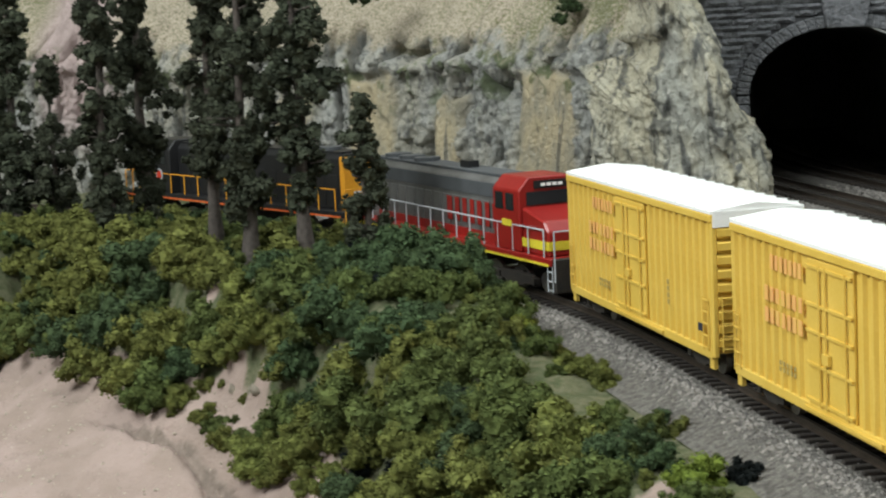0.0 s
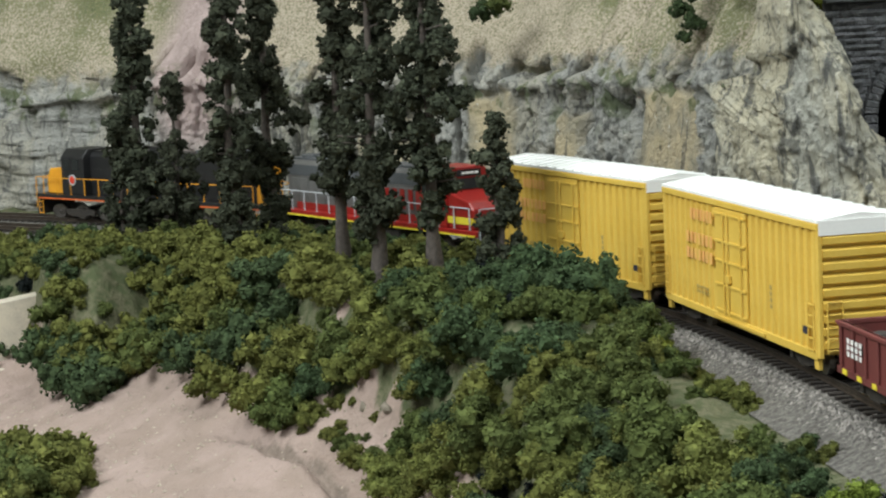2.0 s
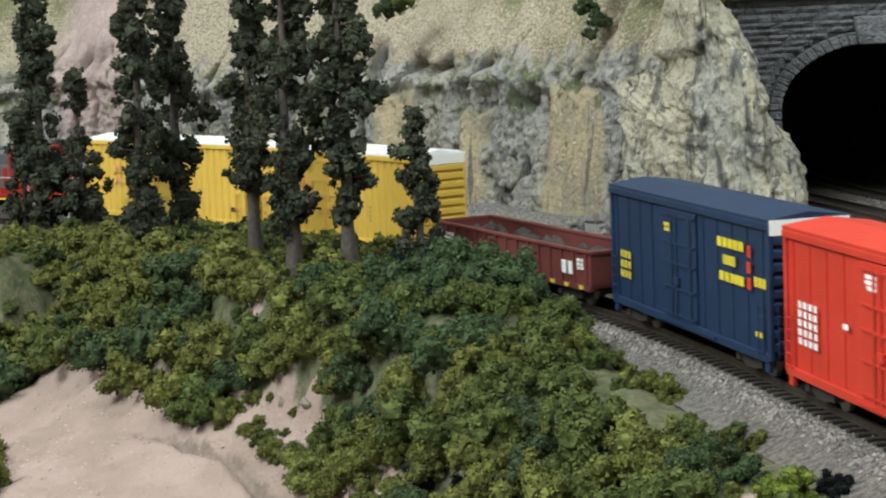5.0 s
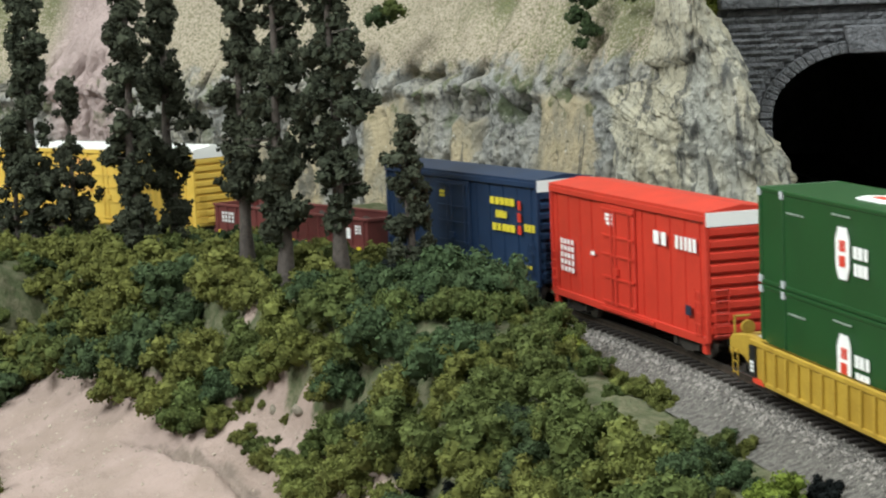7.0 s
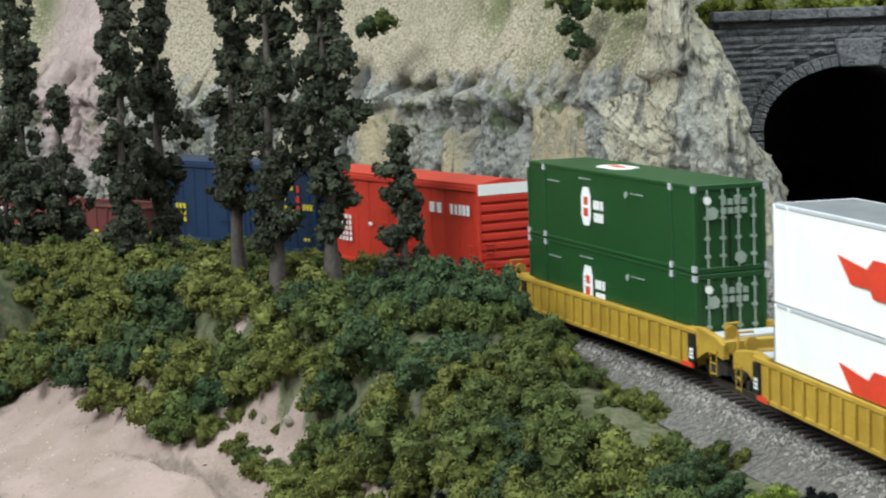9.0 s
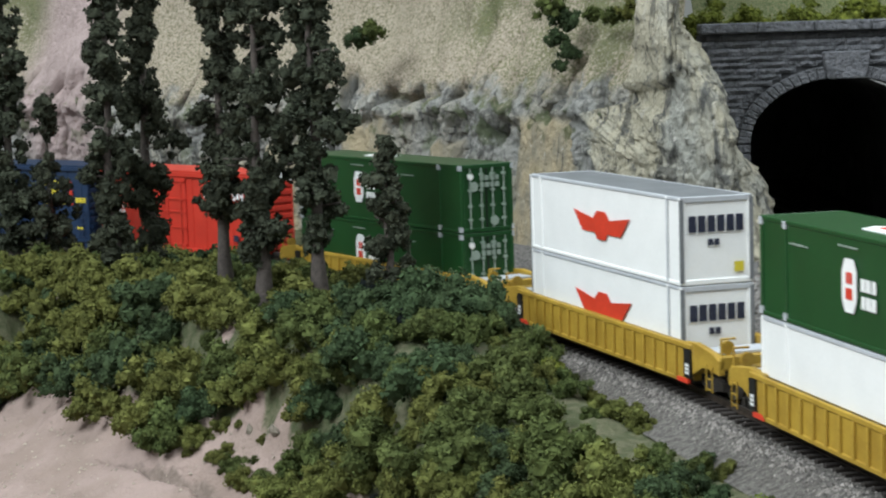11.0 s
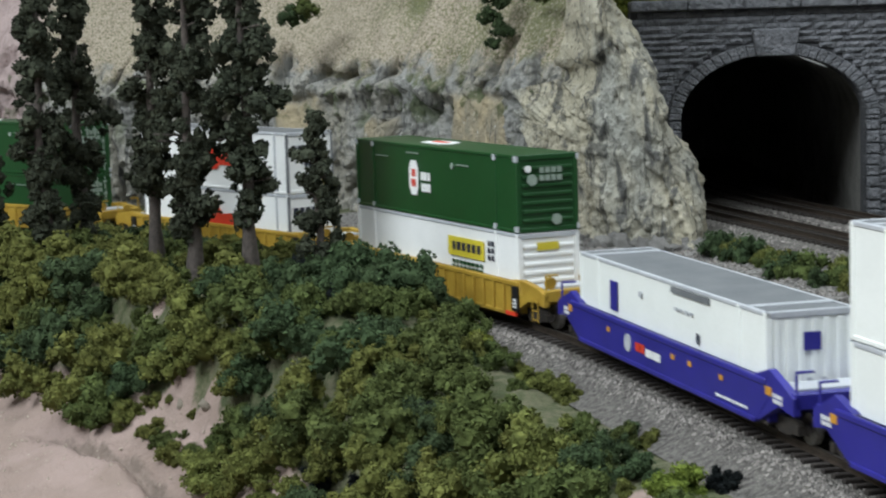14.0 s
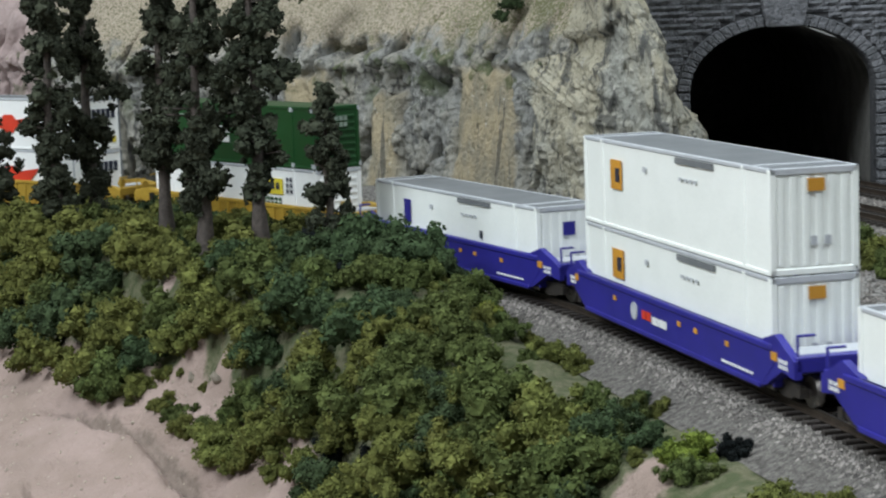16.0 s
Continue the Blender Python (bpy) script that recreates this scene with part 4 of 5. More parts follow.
def add_truck(car, x, axles=(-0.0105, 0.0105), k=1.0):
    t = share("truck", TRUCK_FRAME, car, pose(x, 0, 0) @ Matrix.Diagonal((k, 1, 1, 1)))
    tagged(t, "black sprung truck frame")
    for a in axles:
        share("wheelset", WHEELSET, t, pose(a, 0, 0))
    return t


def add_coupler(car, x, d):
    bm = bmesh.new()
    box(bm, min(x, x + d * 0.011), max(x, x + d * 0.011), -0.0012, 0.0012, 0.0085, 0.0110)
    box(bm, min(x + d * 0.009, x + d * 0.0125), max(x + d * 0.009, x + d * 0.0125), -0.0022, 0.0022, 0.0075, 0.0118)
    part("coupler", bm, DARKM, car, "dark knuckle coupler", 0.0003)


def car_base(name, label, category, group=""):
    return tagged(new(name), label, category, group)


def bars(name, parent, x0, x1, z0, z1, y, mat, rows, cols, label="", seed=1, fill=0.72):
    """Unreadable lettering as plain bars on a side at y."""
    bm = bmesh.new()
    rnd = random.Random(seed)
    t = 0.00025 * (1 if y > 0 else -1)
    for r in range(rows):
        h = (z1 - z0) / rows
        for c in range(cols):
            w = (x1 - x0) / cols
            a = x0 + c * w
            box(bm, a, a + w * fill * rnd.uniform(0.85, 1.1), min(y, y + t), max(y, y + t), z0 + r * h + h * 0.14, z0 + r * h + h * 0.86)
    return part(name, bm, mat, parent, label)


def end_bars(name, parent, y0, y1, z0, z1, x, mat, rows, cols, label=""):
    bm = bmesh.new()
    for r in range(rows):
        h = (z1 - z0) / rows
        for c in range(cols):
            w = (y1 - y0) / cols
            box(bm, min(x, x - 0.00025), max(x, x - 0.00025), y0 + c * w, y0 + c * w + w * 0.75, z0 + r * h + h * 0.14, z0 + r * h + h * 0.86)
    return part(name, bm, mat, parent, label)


def ladder(name, car, x, y, z0, z1, w, mat, axis="x", rungs=7):
    bm = bmesh.new()
    for i in range(rungs):
        z = z0 + (z1 - z0) * i / (rungs - 1)
        if axis == "x":
            rod(bm, (x - w / 2, y, z), (x + w / 2, y, z), 0.0003, 5)
        else:
            rod(bm, (x, y - w / 2, z), (x, y + w / 2, z), 0.0003, 5)
    for s in (-1, 1):
        if axis == "x":
            rod(bm, (x + s * w / 2, y, z0 - 0.001), (x + s * w / 2, y, z1 + 0.001), 0.0003, 5)
        else:
            rod(bm, (x, y + s * w / 2, z0 - 0.001), (x, y + s * w / 2, z1 + 0.001), 0.0003, 5)
    return part(name, bm, mat, car)


def boxcar(label, L, W, eave, sill, paint, roof_mat, posts, posted):
    car = car_base("boxcar", label, "boxcar", "freight cars of the train")
    h, w = L / 2, W / 2
    block("body", -h + 0.001, h - 0.001, -w + 0.0012, w - 0.0012, sill, eave - 0.001, paint, car, bevel=0.0006)
    # low gabled roof with raised seams
    bm = bmesh.new()
    prism(bm, [(-w - 0.0002, eave - 0.0012), (-w - 0.0002, eave), (0, eave + 0.0022), (w + 0.0002, eave), (w + 0.0002, eave - 0.0012)], "x", -h, h)
    n = 17
    roof = part("roof", bm, roof_mat, car, "ribbed white roof" if roof_mat is WHITE else "ribbed painted roof")
    if roof_mat is WHITE:
        me = mesh_of("roof_seam", prism(bmesh.new(), [(-w, eave), (-w, eave + 0.0007), (0, eave + 0.0029), (w, eave + 0.0007), (w, eave), (0, eave + 0.0022)], "x", -0.0009, 0.0009), roof_mat)
        for i in range(n):
            share("roof_seam", me, roof, pose(-h + L * (i + 0.5) / n, 0, 0))
    for sy in (-1, 1):
        y0, y1 = sorted((sy * (w - 0.0012), sy * w))
        block("side_sill", -h + 0.002, h - 0.002, *sorted((sy * (w - 0.001), sy * (w + 0.0003))), sill - 0.0018, sill + 0.0016, paint, car, bevel=0.0003)
        block("eave_rail", -h, h, *sorted((sy * (w - 0.001), sy * (w + 0.0005))), eave - 0.0040, eave - 0.0013, paint, car, bevel=0.0003)
        if posted:
            me = mesh_of("side_post", prism(bmesh.new(), [(-0.0013, 0), (-0.0007, 0.0013 * sy), (0.0007, 0.0013 * sy), (0.0013, 0)], "z", sill, eave - 0.0035), paint)
            for i in range(posts):
                x = -h + 0.003 + (L - 0.006) * i / (posts - 1)
                if not -0.0165 < x < 0.0215:
                    share("side_post", me, car, pose(x, sy * (w - 0.0012), 0))
        else:
            me = mesh_of("panel_seam", box(bmesh.new(), -0.0004, 0.0004, *sorted((0, sy * 0.0004)), sill, eave - 0.003), paint)
            for i in range(posts):
                share("panel_seam", me, car, pose(-h + L * (i + 0.5) / posts, sy * (w - 0.0012), 0))
        # sliding door with its bars and rods
        d = block("door", -0.0150, 0.0200, *sorted((sy * (w - 0.0012), sy * (w + 0.0002))), sill + 0.001, eave - 0.0045, paint, car, bevel=0.0004)
        bm = bmesh.new()
        for k in (0.06, 0.30, 0.52, 0.70, 0.95):
            z = sill + (eave - sill - 0.005) * k
            box(bm, -0.0150, 0.0200, *sorted((sy * (w + 0.0002), sy * (w + 0.0009))), z, z + 0.0009)
        part("door_bar", bm, paint, d)
        bm = bmesh.new()
        for x in (-0.011, 0.004, 0.009):
            rod(bm, (x, sy * (w + 0.0009), sill + 0.002), (x, sy * (w + 0.0009), eave - 0.006), 0.0004, 5)
        box(bm, 0.001, 0.006, *sorted((sy * (w + 0.0004), sy * (w + 0.0016))), sill + 0.016, sill + 0.019)
        part("lock_rod", bm, paint, d)
        block("door_track", -0.036, 0.022, *sorted((sy * w, sy * (w + 0.0012))), sill - 0.0006, sill + 0.0006, paint, car)
        for sx in (-1, 1):
            ladder("side_ladder", car, sx * (h - 0.006), sy * (w + 0.0008), sill + 0.002, sill + 0.019, 0.005, paint, "x", 5)
            block("corner_step", sx * (h - 0.004) - 0.002, sx * (h - 0.004) + 0.002, *sorted((sy * (w - 0.002), sy * (w - 0.0005))), sill - 0.0055, sill, paint, car)
    # corrugated ends
    for sx in (-1, 1):
        top = eave - 0.0068
        k = 9
        me = mesh_of("end_rib", prism(bmesh.new(), [(0, -0.0021), (sx * 0.0016, -0.0012), (sx * 0.0016, 0.0012), (0, 0.0021)], "y", -w + 0.002, w - 0.002), paint)
        for i in range(k):
            share("end_rib", me, car, pose(sx * (h - 0.001), 0, sill + 0.004 + (top - sill - 0.005) * i / (k - 1)))
        block("end_panel", *sorted((sx * (h - 0.0012), sx * (h + 0.0004))), -w + 0.0005, w - 0.0005, eave - 0.0058, eave - 0.0002, WHITE, car, "white clearance panel at the roof end")
        for sy in (-1, 1):
            block("corner_post", *sorted((sx * (h - 0.002), sx * (h + 0.0001))), *sorted((sy * (w - 0.002), sy * w)), sill - 0.001, eave - 0.001, paint, car, bevel=0.0003)
        ladder("end_ladder", car, sx * (h + 0.0012), w - 0.006, sill + 0.002, sill + 0.02, 0.006, paint, "y", 5)
        add_truck(car, sx * (h - 0.025))
        add_coupler(car, sx * (h - 0.001), sx)
    block("underframe", -h + 0.004, h - 0.004, -0.006, 0.006, 0.0065, sill + 0.001, DARKM, car)
    block("brake_gear", -0.02, 0.014, -0.010, 0.010, 0.0055, sill, DARKM, car)
    return car


def yellow_boxcar():
    car = boxcar("yellow exterior-post boxcar with a bright white roof", 0.177, 0.0345, 0.0605, 0.0098, YEL, WHITE, 25, True)
    y = 0.0345 / 2 + 0.0002
    for i, z in enumerate((0.0475, 0.0370, 0.0300)):
        bars("faded_lettering", car, 0.024, 0.052 + 0.006 * (i > 0), z, z + 0.0066, y, MARKPINK, 1, 7, "faded pink lettering as bars", i, 0.6)
    bars("data_stencil", car, -0.043, -0.0405, 0.021, 0.031, y, MARKFAINT, 4, 1, "small dark stencil bars", 3, 0.8)
    bars("data_plate", car, -0.0800, -0.0755, 0.0165, 0.0205, y + 0.0008, MARKNAVY, 1, 1, "dark data plate", 3, 1.0)
    bars("data_lettering", car, 0.030, 0.046, 0.0165, 0.0205, y, MARKFAINT, 2, 5, "small faded lettering as bars", 4, 0.5)
    return car


def plain_boxcar(blue):
    L = 0.172
    W = 0.0325
    paint = BLUE if blue else RED
    car = boxcar("dark blue high-cube boxcar with a white end panel" if blue else "bright red high-cube boxcar with a white end panel", L, W, 0.0602, 0.0095, paint, paint, 12, False)
    y = W / 2 + 0.0002
    if blue:
        for i, (a, b) in enumerate(((-0.064, -0.038), (-0.056, -0.044), (-0.064, -0.040))):
            bars("yellow_lettering", car, a, b, 0.0455 - 0.0065 * i, 0.0505 - 0.0065 * i, y, MARKYEL, 1, 5, "yellow lettering as bars", i, 0.8)
        bars("red_emblem", car, -0.0705, -0.0672, 0.032, 0.050, y, MARKRED, 3, 1, "small red emblem bars", 2, 0.9)
        bars("yellow_stencil", car, -0.084, -0.073, 0.034, 0.039, y, MARKYEL, 1, 3, "yellow lettering as bars", 5, 0.7)
        bars("yellow_stencil", car, 0.012, 0.018, 0.046, 0.050, y, MARKYEL, 2, 1, "small yellow stencil", 6, 0.9)
        bars("yellow_stencil", car, -0.080, -0.074, 0.016, 0.0185, y, MARKYEL, 1, 2, "small yellow stencil", 6, 0.9)
        bars("yellow_stencil", car, 0.060, 0.074, 0.020, 0.033, y, MARKYEL, 3, 3, "small yellow stencil", 7, 0.6)
    else:
        bars("white_lettering", car, -0.0490, -0.0350, 0.0425, 0.0500, y, WHITE, 1, 2, "white lettering as bars", 1, 0.72)
        bars("white_lettering", car, -0.0780, -0.0570, 0.0425, 0.0500, y, WHITE, 1, 5, "white lettering as bars", 2, 0.6)
        bars("white_stencil", car, 0.008, 0.016, 0.0465, 0.0520, y, WHITE, 3, 1, "small white stencil", 1, 0.95)
        bars("white_stencil", car, 0.056, 0.074, 0.0200, 0.0360, y, WHITE, 5, 4, "small white stencil bars", 6, 0.55)
        bars("white_stencil", car, 0.030, 0.034, 0.031, 0.0335, y, WHITE, 1, 1, "small white stencil", 2, 0.9)
        bars("data_plate", car, -0.072, -0.067, 0.0170, 0.0225, y, MARKNAVY, 1, 1, "dark data plate", 2, 1.0)
    return car


def gondola():
    L, W, top, sill = 0.176, 0.0335, 0.0275, 0.0098
    car = car_base("gondola", "weathered brown open gondola loaded with dark scrap", "gondola car", "freight cars of the train")
    h, w = L / 2, W / 2
    block("floor_pan", -h, h, -w + 0.001, w - 0.001, sill, sill + 0.002, BROWN, car)
    for sy in (-1, 1):
        block("side_wall", -h, h, *sorted((sy * (w - 0.0012), sy * (w - 0.0003))), sill, top, BROWN, car)
        block("top_rail", -h, h, *sorted((sy * (w - 0.0018), sy * (w + 0.0010))), top - 0.0016, top, BROWN, car, bevel=0.0003)
        block("side_sill", -h, h, *sorted((sy * (w - 0.0012), sy * (w + 0.0006))), sill - 0.0012, sill + 0.0012, BROWN, car)
        me = mesh_of("side_post", box(bmesh.new(), -0.0009, 0.0009, *sorted((0, sy * 0.0012)), sill, top - 0.001), BROWN, 0.0003)
        for i in range(15):
            share("side_post", me, car, pose(-h + 0.004 + (L - 0.008) * i / 14, sy * (w - 0.0004), 0))
        for i in range(12):
            block("yellow_reflector", -h + 0.006 + i * 0.0145, -h + 0.010 + i * 0.0145, *sorted((sy * (w + 0.0006), sy * (w + 0.0010))), sill - 0.0008, sill + 0.001, MARKYEL, car, "yellow reflector patch")
    for sx in (-1, 1):
        block("end_wall", *sorted((sx * (h - 0.001), sx * h)), -w + 0.001, w - 0.001, sill, top, BROWN, car)
        block("end_rail", *sorted((sx * (h - 0.0012), sx * (h + 0.0008))), -w, w, top - 0.002, top - 0.0001, BROWN, car, bevel=0.0003)
        add_truck(car, sx * (h - 0.026))
        add_coupler(car, sx * (h - 0.001), sx)
    bm = bmesh.new()
    rnd = random.Random(4)
    blobs = [(rnd.uniform(-h + 0.008, h - 0.008), rnd.uniform(-w + 0.006, w - 0.006), sill + 0.004 + rnd.uniform(0, 0.006), rnd.uniform(0.003, 0.006)) for _ in range(150)]
    bm.free()
    load = new("scrap_load", lump_mesh("scrap_load", blobs, SCRAP, 6, 0.7))
    load.parent = car
    tagged(load, "dark rusty scrap load")
    y = w + 0.0009
    bars("white_emblem", car, -0.072, -0.060, 0.0140, 0.0225, y, WHITE, 1, 2, "two white emblem letters as bars", 3, 0.7)
    bars("white_stencil", car, 0.062, 0.078, 0.0160, 0.0230, y, WHITE, 3, 4, "faded white stencil bars", 4, 0.5)
    bars("white_stencil", car, -0.083, -0.076, 0.018, 0.0235, y, WHITE, 3, 2, "faded white stencil bars", 5, 0.6)
    return car


def well_car(paint, body, blue):
    """Body is the length between the coupler faces' buffers; the well in its middle takes a container."""
    label = "bright blue container well car with small emblems" if blue else "dirty yellow container well car with ribbed sides"
    car = car_base("well_car", label, "well car", "container well cars")
    h = body / 2
    w = 0.0178
    wl = 0.0945           # half of the well
    ztop = 0.0195
    for sy in (-1, 1):
        y0, y1 = sorted((sy * (w - 0.0016), sy * w))
        part("well_side", prism(bmesh.new(), [(-wl - 0.004, 0.0135), (-wl + 0.006, 0.0045), (wl - 0.006, 0.0045), (wl + 0.004, 0.0135), (wl + 0.002, ztop), (-wl - 0.002, ztop)], "y", y0, y1), paint, car, bevel=0.0003)
        block("top_chord", -wl - 0.002, wl + 0.002, *sorted((sy * (w - 0.002), sy * (w + 0.0008))), ztop - 0.0022, ztop, paint, car, bevel=0.0004)
        block("bottom_chord", -wl + 0.007, wl - 0.007, *sorted((sy * (w - 0.002), sy * (w + 0.0006))), 0.0038, 0.0056, paint, car, bevel=0.0003)
        if not blue:
            me = mesh_of("side_rib", box(bmesh.new(), -0.0008, 0.0008, *sorted((0, sy * 0.0011)), 0.005, ztop - 0.002), paint, 0.0002)
            for i in range(17):
                share("side_rib", me, car, pose(-wl + 0.012 + (2 * wl - 0.024) * i / 16, sy * w, 0))
        for sx in (-1, 1):
            # raised side of the end platform that comes down to the bolster
            o = [(sx * (wl - 0.008), ztop), (sx * (wl + 0.004), ztop + (0.0035 if blue else 0.0010)), (sx * (h - 0.005), 0.0185), (sx * h, 0.0165), (sx * h, 0.0105), (sx * (h - 0.010), 0.0120), (sx * (wl + 0.010), 0.0120), (sx * (wl - 0.004), 0.0050), (sx * (wl - 0.008), 0.0050)]
            part("end_side", prism(bmesh.new(), o, "y", *sorted((sy * (w - 0.003), sy * (w - 0.0002)))), paint, car, bevel=0.0003)
            if blue:
                block("emblem_patch", sx * (wl + 0.004) - 0.0022, sx * (wl + 0.004) + 0.0022, *sorted((sy * (w + 0.0002), sy * w - sy * 0.001)), 0.0145, 0.0172, MARKORG, car, "amber emblem patch")
                bars("white_stencil", car, sx * (wl + 0.010) - 0.004, sx * (wl + 0.010) + 0.003, 0.0125, 0.0160, sy * (w - 0.0001), WHITE, 2, 4, "small white stencil bars", 3, 0.6)
            else:
                block("dark_panel", sx * (wl - 0.001) - 0.0028, sx * (wl - 0.001) + 0.0028, *sorted((sy * w, sy * (w + 0.0010))), 0.0062, 0.0172, BLACK, car, "black data panel")
                bars("white_stencil", car, sx * (wl - 0.001) - 0.0018, sx * (wl - 0.001) + 0.0018, 0.0075, 0.0120, sy * (w + 0.0010), WHITE, 3, 2, "small white stencil bars", 3, 0.7)
                block("red_reflector", sx * (wl - 0.006) - 0.006, sx * (wl - 0.006) + 0.004, *sorted((sy * w, sy * (w + 0.0011))), 0.0040, 0.0056, MARKRED, car, "red reflector strip")
                ladder("step_ladder", car, sx * (h - 0.007), sy * (w + 0.0003), 0.0045, 0.0125, 0.005, paint, "x", 3)
    block("well_floor", -wl, wl, -w + 0.0015, w - 0.0015, 0.0040, 0.0052, DARKM, car)
    for sx in (-1, 1):
        block("bulkhead", *sorted((sx * (wl - 0.001), sx * (wl + 0.0005))), -w + 0.0016, w - 0.0016, 0.005, ztop - 0.003, paint, car)
        block("end_deck", *sorted((sx * (wl + 0.001), sx * (h - 0.002))), -0.0080, 0.0080, 0.0145, 0.0163, paint, car, bevel=0.0003)
        block("walkway", *sorted((sx * (wl + 0.003), sx * (wl + 0.015))), -w + 0.0032, w - 0.0032, 0.0167, 0.0180, LIGHTGREY, car, "grey grating walkway", 0.0002)
        block("end_beam", *sorted((sx * (h - 0.004), sx * h)), -w + 0.001, w - 0.001, 0.0125, 0.0178, paint, car, bevel=0.0004)
        for sy in (-1, 1):
            rod_bm = bmesh.new()
            rod(rod_bm, (sx * (h - 0.001), sy * (w - 0.002), 0.017), (sx * (h - 0.001), sy * (w - 0.002), 0.0245), 0.0005, 5)
            rod(rod_bm, (sx * (h - 0.001), sy * (w - 0.002), 0.0243), (sx * (h - 0.001), sy * (w - 0.008), 0.0243), 0.0005, 5)
            part("hand_rail", rod_bm, paint, car)
        if not blue:
            bm = bmesh.new()
            rod(bm, (sx * (h - 0.005), w - 0.006, 0.0205), (sx * (h - 0.0035), w - 0.006, 0.0205), 0.0027, 14)
            part("brake_wheel", bm, paint, car, "yellow brake wheel")
        add_truck(car, sx * (h - 0.016))
        add_coupler(car, sx * (h - 0.001), sx)
    if blue:
        y = w + 0.0001
        bm = bmesh.new()
        rod(bm, (0.030, w - 0.0005, 0.0118), (0.030, w + 0.0004, 0.0118), 0.0034, 18)
        part("round_emblem", bm, LIGHTGREY, car, "round pale emblem")
        bars("red_lettering", car, 0.012, 0.022, 0.0095, 0.0140, y, MARKRED, 1, 2, "red lettering as bars", 2, 0.8)
        bars("white_lettering", car, -0.004, 0.011, 0.0090, 0.0130, y, WHITE, 1, 6, "white lettering as bars", 2, 0.8)
        for x in (-0.062, -0.034, -0.018, 0.050):
            bars("amber_patch", car, x, x + 0.004, 0.0125, 0.0150, y, MARKORG, 1, 1, "small amber patch", 1, 0.9)
        bars("white_stencil", car, -0.082, -0.055, 0.0068, 0.0080, y, WHITE, 1, 8, "thin white stencil bars", 1, 0.7)
    return car


CW, CH, CL = 0.0312, 0.0348, 0.1840


